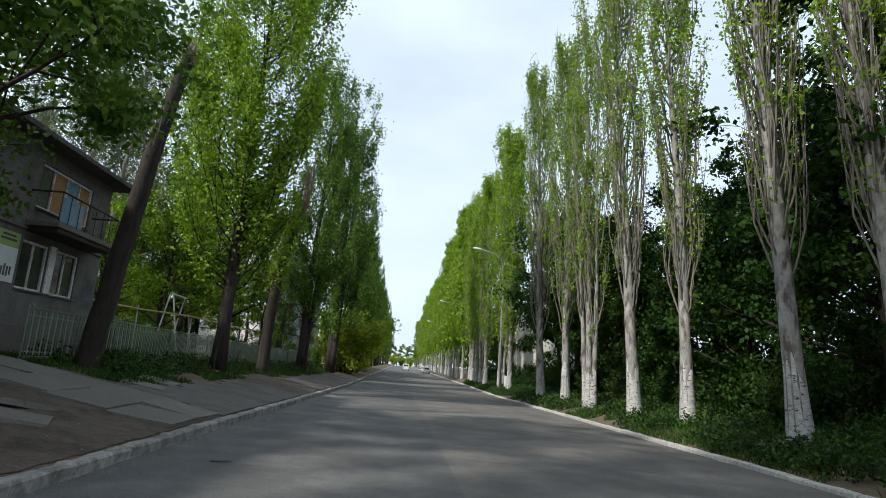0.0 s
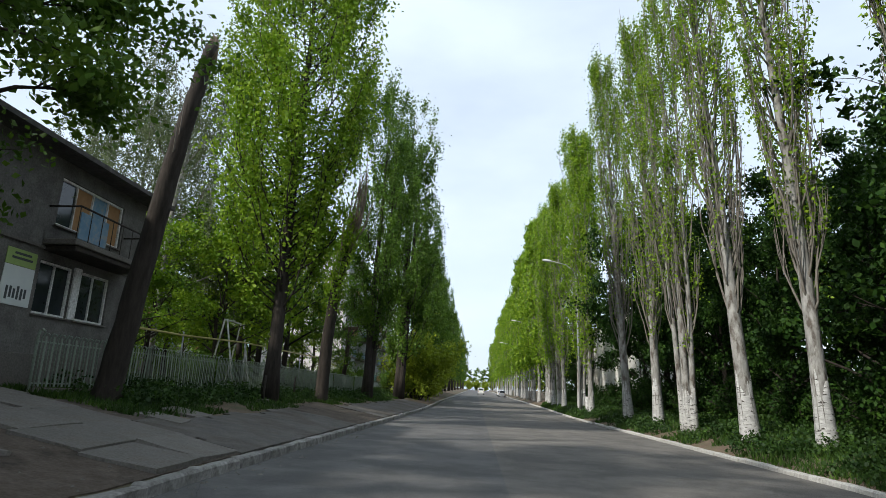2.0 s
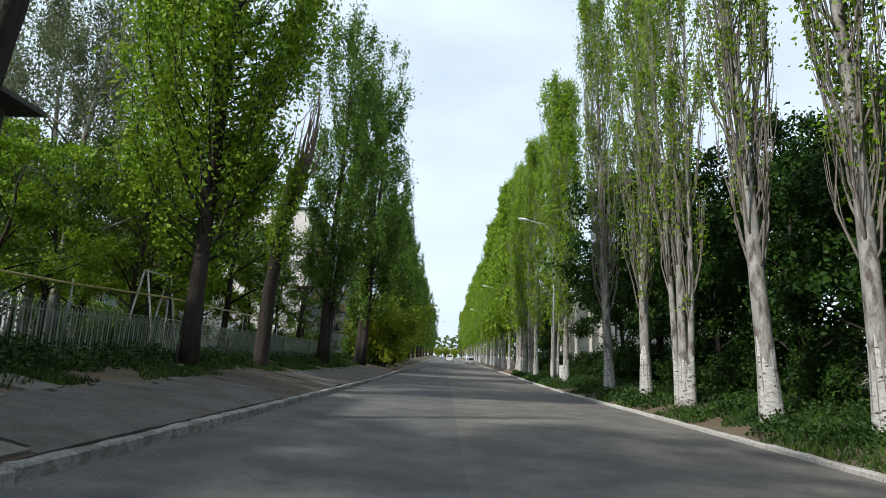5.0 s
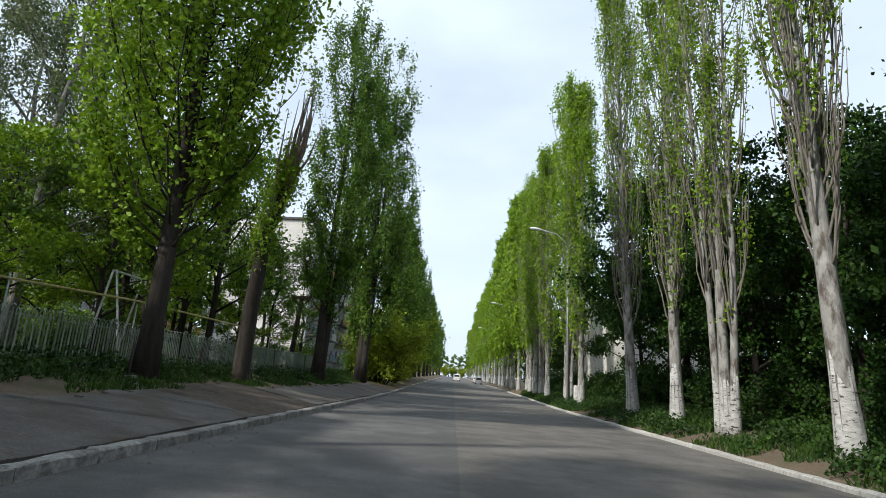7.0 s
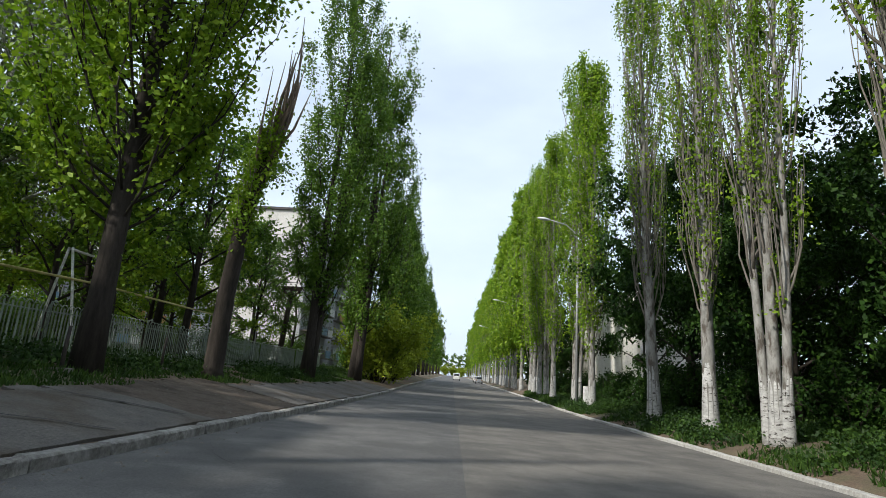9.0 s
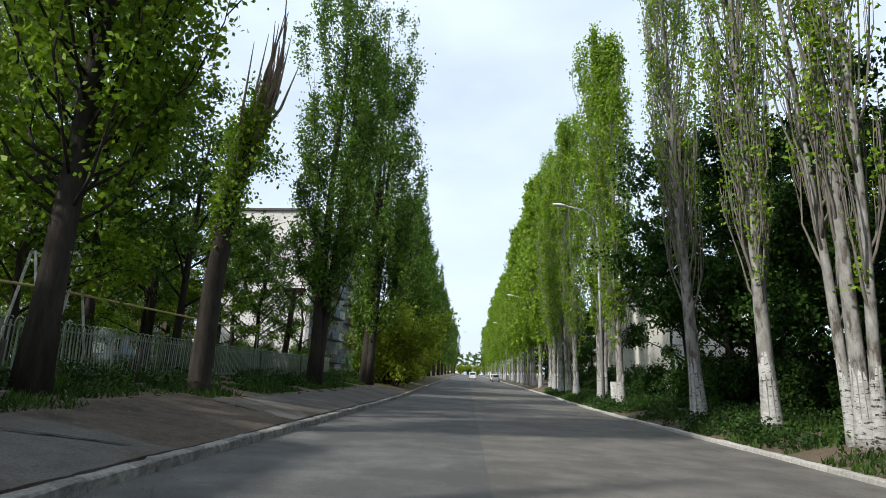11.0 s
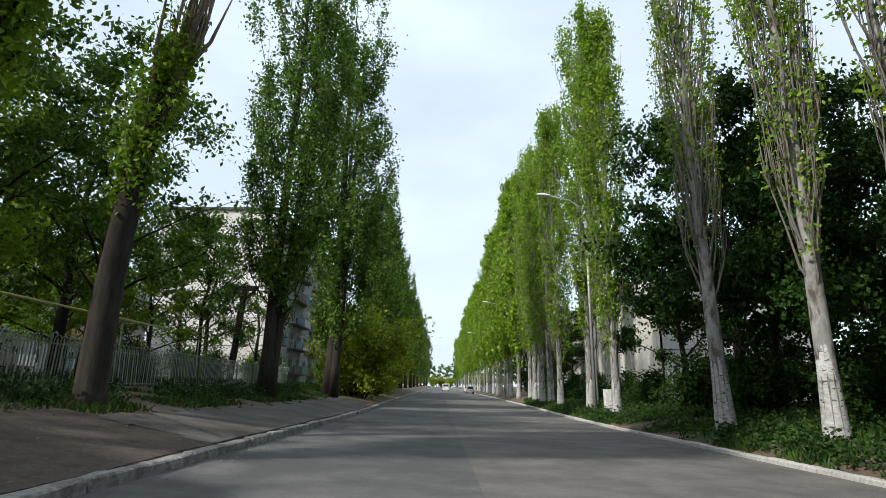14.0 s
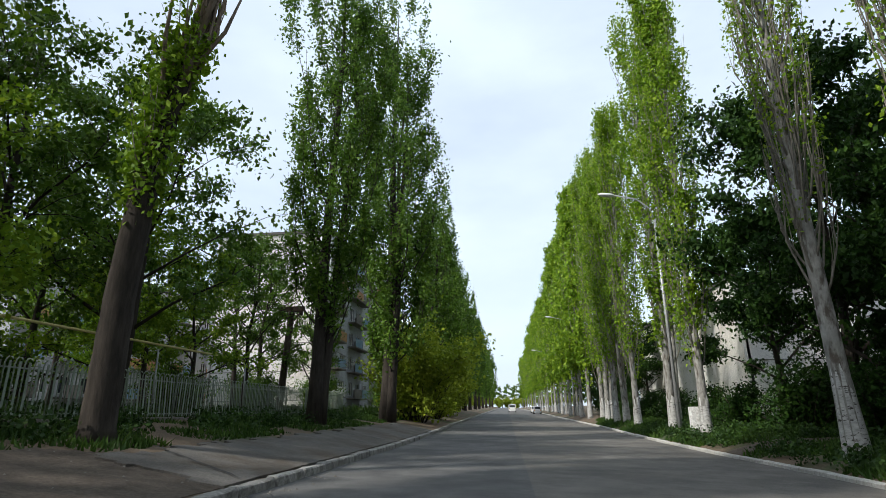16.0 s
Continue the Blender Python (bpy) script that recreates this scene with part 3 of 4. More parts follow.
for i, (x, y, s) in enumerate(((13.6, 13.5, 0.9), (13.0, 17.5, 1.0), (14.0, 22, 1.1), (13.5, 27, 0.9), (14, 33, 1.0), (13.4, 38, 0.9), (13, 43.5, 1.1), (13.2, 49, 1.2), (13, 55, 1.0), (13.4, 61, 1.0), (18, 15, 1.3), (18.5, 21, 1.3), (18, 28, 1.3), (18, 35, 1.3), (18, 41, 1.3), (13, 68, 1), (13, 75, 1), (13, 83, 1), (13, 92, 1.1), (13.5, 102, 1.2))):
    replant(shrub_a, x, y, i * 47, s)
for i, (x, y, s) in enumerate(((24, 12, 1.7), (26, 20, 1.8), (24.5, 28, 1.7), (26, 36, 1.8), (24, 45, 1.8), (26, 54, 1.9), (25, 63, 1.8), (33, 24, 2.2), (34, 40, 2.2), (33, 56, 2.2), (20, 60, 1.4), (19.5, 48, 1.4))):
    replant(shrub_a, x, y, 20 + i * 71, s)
garden = broadleaf(53, 9.0, 3.2, 0.16, 8500, 0.18, LEAF_LIME, BARK_DARK, 0.2, 0, (0.4, 0), "crooked garden tree in green leaf behind the fence", 12, 0.42)
plant(garden, -13.5, 33.5)
thin = broadleaf(56, 11.5, 3.4, 0.17, 7000, 0.17, LEAF_MID, BARK_DARK, 0.2, 0, (0.5, 0), "thin-leaved garden tree with dark crooked limbs", 13, 0.42)
plant(thin, -12.3, 41.5, 0, 1.25)
for i, (x, y, s) in enumerate(((-14.0, 26.0, 0.85), (-16.5, 46, 1.0), (-18.5, 38, 1.1), (-21, 29, 1.1), (-26, 44, 1.2), (-27, 56, 1.2), (-21, 54, 0.9), (-12.4, 46.5, 0.8), (-24, 36, 1.2), (-30, 48, 1.3))):
    replant(garden, x, y, i * 83, s)
for i, (x, y, s) in enumerate(((-11.6, 49.5, 0.85), (-14.5, 37.0, 0.95), (-17.5, 51.0, 1.0), (-16.0, 31.5, 0.9), (-23, 37, 1.1), (-15.0, 44.0, 1.4), (-13.6, 37.6, 1.25), (-12.8, 63, 0.9), (-20, 46, 1.2), (-15.5, 60, 1.15), (-18.5, 63, 1.25))):
    replant(thin, x, y, 40 + i * 83, s)
near_l = broadleaf(54, 13, 4.8, 0.26, 46000, 0.17, LEAF_MID, BARK_DARK, 0.24, 0, (0.2, 0), "broadleaf tree with dark hanging foliage beside the building", 26, 0.55)
plant(near_l, -9.3, 9.8, 0, 1.0)
birch = broadleaf(55, 18, 4.4, 0.2, 34000, 0.115, LEAF_GREY, BARK_PALE, 0.25, 1.8, (0.4, 0), "tall birch with thin drooping grey-green twigs", 22, 0.45, "birch_tree")
plant(birch, -17.0, 33.5, 0, 1.25)
replant(birch, -21.5, 38.0, 130, 1.3)
bright = bush(62, 6.0, 3.2, 17000, 0.2, LEAF_YELLOW, "large rounded bush in yellow-green leaf beside the road")
plant(bright, -5.9, 66.5, 0, 1.5)
replant(bright, -5.6, 75.5, 100, 1.15)
replant(bright, -6.0, 84.5, 40, 1.1)
replant(bright, -6.2, 94.0, 210, 1.05)
garden_shrub = bush(63, 2.6, 1.9, 4200, 0.14, LEAF_MID, "leafy green shrub behind the fence")
plant(garden_shrub, -13.2, 24.0)
for i, (x, y, s) in enumerate(((-12.0, 29.5, 0.6), (-14.5, 37.0, 0.8), (-12.2, 45.0, 0.7), (-13.0, 55.0, 0.8), (-11.5, 62.0, 0.8), (-17.5, 28, 1.0), (-18, 42, 1.0), (-24, 34, 1.2), (-24, 48, 1.2), (-23, 62, 1.2), (-10.5, 76, 0.9), (-10.5, 88, 0.9), (-10.5, 100, 1.0), (-29, 38, 1.4), (-30, 52, 1.4), (-19, 66, 1.1), (-15, 70, 1.0))):
    replant(garden_shrub, x, y, i * 53, s * 1.2)
for i, y in enumerate((128, 146, 166, 190, 220, 260, 310)):
    replant(bright, -11, y, i * 50, 1.1)
for i in range(14):
    replant(bright, -26 + i * 5.5, 405 + (i % 2) * 6, i * 50, 1.25, 1.4, label="distant green thicket at the end of the road")
far_tree = broadleaf(57, 13, 4.6, 0.24, 2600, 0.62, LEAF_MID, BARK_DARK, 0.15, 0, (0, 0), "distant green tree at the end of the road", 12, 0.6)
plant(far_tree, -62, 432, 0, 1.2)
for i in range(1, 26):
    replant(far_tree, -62 + i * 7.5, 432 + (i % 3) * 8, i * 31, 1.2)


# ---- paving on the bank beside the road ----
def ragged(name, y0, y1, x0, x1, material, lift, seed, label, cell=0.22):
    """A worn sheet of paving with an uneven rim, laid on the bank."""
    xs, ys = steps(x0, x1, cell), steps(y0, y1, cell)
    v, f = [], []
    for y in ys:
        for x in xs:
            n1 = noise.noise(Vector((x * 1.1, y * 1.1, seed)))
            v.append((x + 0.07 * noise.noise(Vector((x * 3, y * 3, seed + 2))), y + 0.1 * noise.noise(Vector((x * 2, y * 2, seed + 4))), lumpy(x, y) + lift + 0.012 * n1))
    w = len(xs)
    for j in range(len(ys) - 1):
        for i in range(w - 1):
            cx, cy = (xs[i] + xs[i + 1]) / 2, (ys[j] + ys[j + 1]) / 2
            rim = min(cx - x0, (cy - y0) * 0.8, (y1 - cy) * 0.8)
            if rim + 0.5 * noise.noise(Vector((cx * 0.8, cy * 0.8, seed))) + 0.15 * noise.noise(Vector((cx * 3, cy * 3, seed))) > 0.18:
                f.append((j * w + i, j * w + i + 1, (j + 1) * w + i + 1, (j + 1) * w + i))
    me = mesh_of(name, v, f, material)
    ob = tagged(new(name, me), label, "pavement", kind="structure")
    md = ob.modifiers.new("thick", "SOLIDIFY")
    md.thickness, md.offset = 0.07, -1
    return ob


ragged("pavement_1", 14.6, 26.0, -6.6, -3.86, OLD_ASPHALT, 0.055, 1, "broken grey asphalt pavement along the kerb")
ragged("pavement_2", 32.4, 60.0, -6.5, -3.86, OLD_ASPHALT, 0.055, 2, "broken grey asphalt pavement along the kerb")
ragged("soil_patch_1", 25.0, 33.4, -7.4, -3.9, SOIL, 0.02, 5, "trodden brown soil between the paving")
ragged("soil_patch_2", -8.0, 17.2, -9.0, -3.9, SOIL, 0.02, 6, "trodden brown soil between the paving")
rng = random.Random(77)


def crack(pts, wide):
    """A dark crack or broken edge drawn along the paving as a thin raised seam."""
    v, f = [], []
    fine = [along([Vector((*p, 0)) for p in pts], i / 30) for i in range(31)]
    for i, p in enumerate(fine):
        w = wide * (0.35 + 0.9 * abs(noise.noise(Vector((i * 0.7, p.x, p.y)))))
        o = 0.12 * noise.noise(Vector((p.x * 2, p.y * 1.3, 8)))
        for sx in (-1, 1):
            x, y = p.x + o * 0.6, p.y + o + sx * w
            v.append((x, y, (lumpy(x, y) + 0.085) if x < -3.86 else road_z(x, y) + 0.018))
        if i:
            k = 2 * i
            f.append((k - 2, k - 1, k + 1, k))
    return v, f


for k, pts in enumerate((((-6.4, 20.2), (-4.0, 22.4)), ((-6.2, 24.0), (-4.2, 25.2)), ((-6.5, 34.6), (-4.0, 33.2)), ((-5.9, 38), (-5.2, 44), (-4.9, 50)), ((-6.3, 46), (-4.0, 47)), ((-5.4, 17), (-5.0, 20.5)))):
    v, f = crack(pts, 0.06)
    tagged(new("pavement_crack", mesh_of("pavement_crack", v, f, TAR)), "dark open crack across the asphalt pavement", "crack", kind="structure")
for k in range(14):
    x, y = rng.uniform(-3.0, 8.2), 3 + k * 2.1 + rng.uniform(-1, 1)
    dx, dy = rng.uniform(-0.8, 0.8), rng.uniform(-1.6, 1.6)
    v, f = crack(((x, y), (x + dx, y + dy), (x + dx * 1.7, y + dy * 2.2)), 0.018)
    v = [(a, b, road_z(a, b) + 0.016) for a, b, c in v]
    tagged(new("road_crack", mesh_of("road_crack", v, f, TAR)), "thin dark crack in the road surface", "crack", kind="structure")
STAIN = mat("asphalt_patch", (0.085, 0.082, 0.078), (0.12, 0.115, 0.108), 6, 0.9, 0.4, 50)
for x, y, r in ((-0.9, 6.6, 0.14), (-2.4, 9.6, 0.16)):
    v = [(x, y, road_z(x, y) + 0.02)] + [(x + math.cos(a * 0.45) * r * rng.uniform(0.7, 1.5), y + math.sin(a * 0.45) * r * rng.uniform(0.5, 0.9), 0) for a in range(14)]
    v = [(a, b, road_z(a, b) + 0.017) for a, b, c in v]
    tagged(new("road_patch", mesh_of("road_patch", v, [(0, 1 + i, 1 + (i + 1) % 14) for i in range(14)], STAIN)), "small dark tar stain in the road", "patch", kind="structure")

# concrete slabs laid up the bank to the building
slabs = tagged(new("slab_path"), "uneven broken concrete slabs leading up to the building", "path", kind="structure")


def slab(w, l, seed):
    r_ = random.Random(seed)
    bm = bmesh.new()
    ring = []
    for cx, cy in ((-0.5, -0.5), (-0.1, -0.5), (0.5, -0.5), (0.5, 0.1), (0.5, 0.5), (0.15, 0.5), (-0.5, 0.5), (-0.5, -0.15)):
        ring.append(bm.verts.new((cx * w + r_.uniform(-0.05, 0.03), cy * l + r_.uniform(-0.05, 0.03), 0)))
    top = bm.faces.new(ring)
    ext = bmesh.ops.extrude_face_region(bm, geom=[top])
    for v in (e for e in ext["geom"] if isinstance(e, bmesh.types.BMVert)):
        v.co.z += 0.1
    bmesh.ops.recalc_face_normals(bm, faces=bm.faces[:])
    return bm_mesh("slab", bm, CONCRETE)


slab_kinds = [slab(1.28, 1.5, k) for k in range(5)]
for i in range(6):
    for j in range(2):
        x = -4.55 - i * 1.3 + rng.uniform(-0.05, 0.05)
        y = 12.35 + j * 1.53 + i * 0.22 + rng.uniform(-0.06, 0.06)
        part("slab", slab_kinds[rng.randrange(5)], slabs, m=pose(x, y, ground_z(x, y) - 0.01 + rng.uniform(-0.015, 0.02), rng.uniform(-1.5, 1.5), 11 + rng.uniform(-2, 2), rng.uniform(-3, 3)))
for x, y, rz in ((-5.5, 9.4, 25), (-6.1, 10.5, 60), (-6.9, 9.2, 10), (-6.6, 16.6, 12), (-6.9, 18.3, 5)):
    part("slab", slab_kinds[rng.randrange(5)], slabs, m=pose(x, y, ground_z(x, y) - 0.02, 2, 12, rz) @ Matrix.Diagonal((0.8, 0.62, 1, 1)))
verts, faces = [], []
for k in range(420):
    x, y = rng.choice((rng.uniform(-8.5, -3.95), rng.uniform(-3.55, -3.0))), rng.uniform(5, 36)
    z = lumpy(x, y) + 0.02 if x < -3.86 else road_z(x, y)
    r = rng.uniform(0.012, 0.045)
    b = len(verts)
    for dx, dy, dz in ((1, 0, 0), (0, 1, 0), (-1, 0, 0), (0, -1, 0), (0, 0, 0.8)):
        verts.append((x + dx * r * rng.uniform(0.6, 1.3), y + dy * r * rng.uniform(0.6, 1.3), z + dz * r))
    faces += [(b, b + 1, b + 4), (b + 1, b + 2, b + 4), (b + 2, b + 3, b + 4), (b + 3, b, b + 4)]
tagged(new("loose_stones", mesh_of("loose_stones", verts, faces, CONCRETE)), "small loose stones and grit beside the kerb", "gravel", kind="stuff")


# ---- grass and weeds ----
def grass(name, count, xr, yr, high, seed, label, keep=None):
    nr = np.random.default_rng(seed)
    v, f = [], []
    while len(f) < count:
        x, y = nr.uniform(*xr), yr[0] + (yr[1] - yr[0]) * nr.random() ** 1.5
        d = noise.noise(Vector((x * 0.5, y * 0.5, seed)))
        if d < -0.25 or (keep and not keep(x, y)):
            continue
        h = high * nr.uniform(0.4, 1.2) * (0.8 + 0.7 * d)
        a, w = nr.uniform(0, 6.28), 0.012 + 0.0007 * y
        lx, ly = nr.normal() * h * 0.4, nr.normal() * h * 0.4
        z = lumpy(x, y) - 0.02
        b = len(v)
        v += [(x - math.cos(a) * w, y - math.sin(a) * w, z), (x + math.cos(a) * w, y + math.sin(a) * w, z), (x + lx, y + ly, z + h)]
        f.append((b, b + 1, b + 2))
    tagged(new(name, mesh_of(name, v, f, GRASS)), label, "grass", kind="stuff")


def weeds(name, clumps, xr, yr, seed, label, material, keep=None, high=0.3):
    nr = np.random.default_rng(seed)
    cen = []
    while len(cen) < clumps * 16:
        x, y = nr.uniform(*xr), yr[0] + (yr[1] - yr[0]) * nr.random() ** 1.4
        if noise.noise(Vector((x * 0.7, y * 0.4, seed))) < -0.12 or (keep and not keep(x, y)):
            continue
        h = high * nr.uniform(0.4, 1.3)
        z = lumpy(x, y)
        for k in range(16):
            cen.append((x + nr.normal() * 0.13, y + nr.normal() * 0.13, z + 0.04 + h * nr.random()))
    tagged(new(name, leaves_mesh(name, cen, 0.105, nr, material, slim=0.8)), label, "weeds", kind="stuff")


WEED = mat("weed_leaf", (0.019, 0.054, 0.007), (0.06, 0.122, 0.015), rough=0.6, per="island", trans=0.25)


def off_track(x, y):
    return abs(y - (46.5 - (x - 9) * 0.6)) > 1.3 and abs(y - (30.4 + (x - 10.5) * -0.5)) > 0.7


grass("verge_grass", 42000, (8.97, 13.5), (4, 85), 0.3, 201, "green grass on the verge under the poplars", off_track)
weeds("verge_weeds", 3600, (9.1, 14.5), (5, 62), 202, "leafy green weeds on the verge", WEED, off_track, 0.42)
grass("bank_grass", 26000, (-10.6, -6.7), (15.5, 75), 0.22, 203, "green grass strip below the fence", lambda x, y: not 9 < y < 16 and not (28 < y < 33 and x > -7.4))
weeds("bank_weeds", 900, (-10.4, -7.6), (17.5, 60), 204, "leafy weeds along the fence foot", WEED, None, 0.4)
grass("yard_grass", 12000, (-24, -10.2), (20, 75), 0.5, 205, "long grass in the yard behind the fence")
grass("wood_grass", 14000, (13, 26), (5, 80), 0.6, 206, "long grass under the trees")
sheet("dirt_track_1", steps(9.0, 16.0, 0.5), steps(44.0, 48.0, 0.4), lambda x, y: lumpy(x, y - (x - 9) * 0.6) + 0.02 if abs(y - 46) < 1.1 else lumpy(x, y) - 0.1, SOIL, "trodden earth path through the verge", "path")


# ---- fence ----
def fence_panel(length=2.45, high=1.35, n=17):
    p = tagged(new("fence_panel"), "pale green painted metal picket fence panel with hooked tops", "fence", "fence along the bank")
    bar = Wood()
    bar.tube([(0, 0, 0.08), (0, 0, high * 0.9), (0.02, 0, high * 0.96), (0.07, 0, high), (0.14, 0, high - 0.015), (0.17, 0, high - 0.06)], [0.016] * 6, 6)
    bar_me = bar.mesh("picket", PICKET)
    flat = box("picket", PICKET, (0.014, 0.07, high - 0.16), (0, 0, 0.08 + (high - 0.16) / 2), 0.004)
    for i in range(n):
        y = 0.14 + (length - 0.28) * i / (n - 1)
        part("picket", bar_me if i % 2 == 0 else flat, p, m=pose(0.0, y, 0, 0, 0, rng.uniform(-6, 6)))
    part("top_rail", box("top_rail", PICKET, (0.03, length - 0.06, 0.035), (-0.024, length / 2, high * 0.84), 0.006), p)
    part("bottom_rail", box("bottom_rail", PICKET, (0.03, length - 0.06, 0.035), (-0.024, length / 2, 0.16), 0.006), p)
    post = Wood()
    post.tube([(0, 0, -0.3), (0, 0, high - 0.05), (0.02, 0, high + 0.04), (0.09, 0, high + 0.07), (0.15, 0, high + 0.02)], [0.032] * 5, 8)
    part("post", post.mesh("post", PICKET), p)
    part("plinth", box("plinth", CONCRETE, (0.16, length - 0.01, 0.3), (0, length / 2, -0.09), 0.02), p, "low concrete plinth")
    return p


panel = fence_panel()
fx = -9.75
panel.matrix_world = pose(fx, 16.2, ground_z(fx, 16.2) + 0.04)
for i in range(1, 18):
    y = 16.2 + i * 2.45
    copy_thing(panel, pose(fx + rng.uniform(-0.04, 0.04), y, ground_z(fx, y) + 0.04 + rng.uniform(-0.02, 0.02), rng.uniform(-0.6, 0.6), rng.uniform(-2.5, 2.5), rng.uniform(-0.8, 0.8)))


# ---- two-storey house with a shop on the ground floor ----
def window_unit(house, y0, y1, z0, z1, bars, frame_w=0.07, fill=GLASS, sill=True):
    """A window in a wall that faces +x: white frame, mullions, panes."""
    w = part("window", box("window", WHITE_PAINT, (0.1, y1 - y0, frame_w), (0.0, (y0 + y1) / 2, z1 - frame_w / 2), 0.008), house)
    for nm, size, at in (("frame_bottom", (0.1, y1 - y0, frame_w), (0, (y0 + y1) / 2, z0 + frame_w / 2)), ("frame_side", (0.1, frame_w, z1 - z0 - 2 * frame_w), (0, y0 + frame_w / 2, (z0 + z1) / 2)), ("frame_side", (0.1, frame_w, z1 - z0 - 2 * frame_w), (0, y1 - frame_w / 2, (z0 + z1) / 2))):
        part(nm, box(nm, WHITE_PAINT, size, at, 0.008), w)
    for k in range(1, bars):
        y = y0 + (y1 - y0) * k / bars
        part("mullion", box("mullion", WHITE_PAINT, (0.08, 0.045, z1 - z0 - 2 * frame_w), (0, y, (z0 + z1) / 2), 0.006), w)
    for k in range(bars):
        a, b = y0 + (y1 - y0) * k / bars + 0.03, y0 + (y1 - y0) * (k + 1) / bars - 0.03
        m_ = fill if not isinstance(fill, tuple) else fill[k % len(fill)]
        part("pane", box("pane", m_, (0.02, b - a, z1 - z0 - 0.1), (-0.02, (a + b) / 2, (z0 + z1) / 2), 0), w)
    if sill:
        part("sill", box("sill", CONCRETE, (0.22, y1 - y0 + 0.1, 0.05), (0.06, (y0 + y1) / 2, z0 - 0.025), 0.008), w)
    return w


def wall_with_holes(name, material, x0, x1, y0, y1, z0, z1, holes):
    """A wall between x0 and x1 that faces +x, its openings cut right through."""
    ys = sorted({y0, y1, *(h[0] for h in holes), *(h[1] for h in holes)})
    zs = sorted({z0, z1, *(h[2] for h in holes), *(h[3] for h in holes)})
    bm = bmesh.new()
    solid = {}
    for i in range(len(ys) - 1):
        for j in range(len(zs) - 1):
            cy, cz = (ys[i] + ys[i + 1]) / 2, (zs[j] + zs[j + 1]) / 2
            solid[i, j] = not any(h[0] < cy < h[1] and h[2] < cz < h[3] for h in holes)
    def quad(*c):
        bm.faces.new([bm.verts.new(p) for p in c])
    for (i, j), s in solid.items():
        if not s:
            continue
        a, b, c, d = ys[i], ys[i + 1], zs[j], zs[j + 1]
        quad((x1, a, c), (x1, b, c), (x1, b, d), (x1, a, d))
        quad((x0, b, c), (x0, a, c), (x0, a, d), (x0, b, d))
        if not solid.get((i - 1, j)):
            quad((x0, a, c), (x1, a, c), (x1, a, d), (x0, a, d))
        if not solid.get((i + 1, j)):
            quad((x1, b, c), (x0, b, c), (x0, b, d), (x1, b, d))
        if not solid.get((i, j - 1)):
            quad((x0, b, c), (x1, b, c), (x1, a, c), (x0, a, c))
        if not solid.get((i, j + 1)):
            quad((x0, a, d), (x1, a, d), (x1, b, d), (x0, b, d))
    return bm_mesh(name, bm, material)


HX, HY0, HY1, HZ0, HZ1 = -11.0, -14.0, 21.7, 1.0, 7.75
house = tagged(thing("house", HX, 0, 0, "grey two-storey house with shop windows, balcony and slate roof", "building"))
holes, units = [], []
for k in range(6):
    b = HY1 - 5.7 * k
    if b - 5.5 < HY0:
        break
    units += [(b - 4.35, b - 3.05, 3.35, 4.8, 2, GLASS), (b - 2.75, b - 1.35, 3.35, 4.8, 2, GLASS)]
    units += [(b - 4.1, b - 1.2, 5.85, 7.25, 4, (GLASS, ORANGE_PANEL, BLUE_PANEL, ORANGE_PANEL)) if k == 0 else (b - 4.0, b - 2.2, 5.95, 7.25, 3, GLASS)]
for u in units:
    holes.append(u[:4])
part("wall", wall_with_holes("wall", WALL, -0.45, 0, HY0, HY1, HZ0, HZ1, holes), house)
part("back_wall", box("back_wall", WALL, (0.4, HY1 - HY0, HZ1 - HZ0), (-9.8, (HY0 + HY1) / 2, (HZ0 + HZ1) / 2), 0), house)
for y in (HY0 + 0.2, HY1 - 0.2):
    part("end_wall", box("end_wall", BRICK_GREY, (9.15, 0.4, HZ1 - HZ0), (-5.025, y, (HZ0 + HZ1) / 2), 0), house)
part("floor_slab", box("floor_slab", CONCRETE, (9.1, HY1 - HY0 - 0.9, 0.25), (-5.05, (HY0 + HY1) / 2, 5.2), 0), house)
part("plinth", box("plinth", CONCRETE, (0.08, HY1 - HY0, 1.3), (0.045, (HY0 + HY1) / 2, HZ0 + 0.65), 0.01), house, "darker concrete plinth")
part("string_course", box("string_course", CONCRETE, (0.06, HY1 - HY0, 0.08), (0.034, (HY0 + HY1) / 2, 5.12), 0.01), house)
bm = bmesh.new()
prof = [(0.75, HZ1 - 0.02), (0.75, HZ1 + 0.12), (-5, HZ1 + 2.6), (-10.8, HZ1 + 0.12), (-10.8, HZ1 - 0.02)]
ends = [[bm.verts.new((x, y, z)) for x, z in prof] for y in (HY0 - 0.5, HY1 + 0.5)]
bm.faces.new(ends[0])
bm.faces.new(list(reversed(ends[1])))
for i in range(5):
    bm.faces.new((ends[0][i], ends[1][i], ends[1][(i + 1) % 5], ends[0][(i + 1) % 5]))
bmesh.ops.recalc_face_normals(bm, faces=bm.faces[:])
part("roof", bm_mesh("roof", bm, ROOF), house, "dark slate roof with a deep eave")
for u in units:
    window_unit(house, u[0], u[1], u[2], u[3], u[4], fill=u[5]).matrix_basis = pose(-0.1, 0, 0)
part("white_pier", box("white_pier", WHITE_PAINT, (0.06, 0.3, 1.5), (0.034, HY1 - 2.9, 4.1), 0.01), house, "white painted pier between windows")
balcony = part("balcony", box("balcony", CONCRETE, (0.95, 3.5, 0.16), (0.48, HY1 - 2.7, 5.28), 0.02), house, "small balcony with rusty railing")
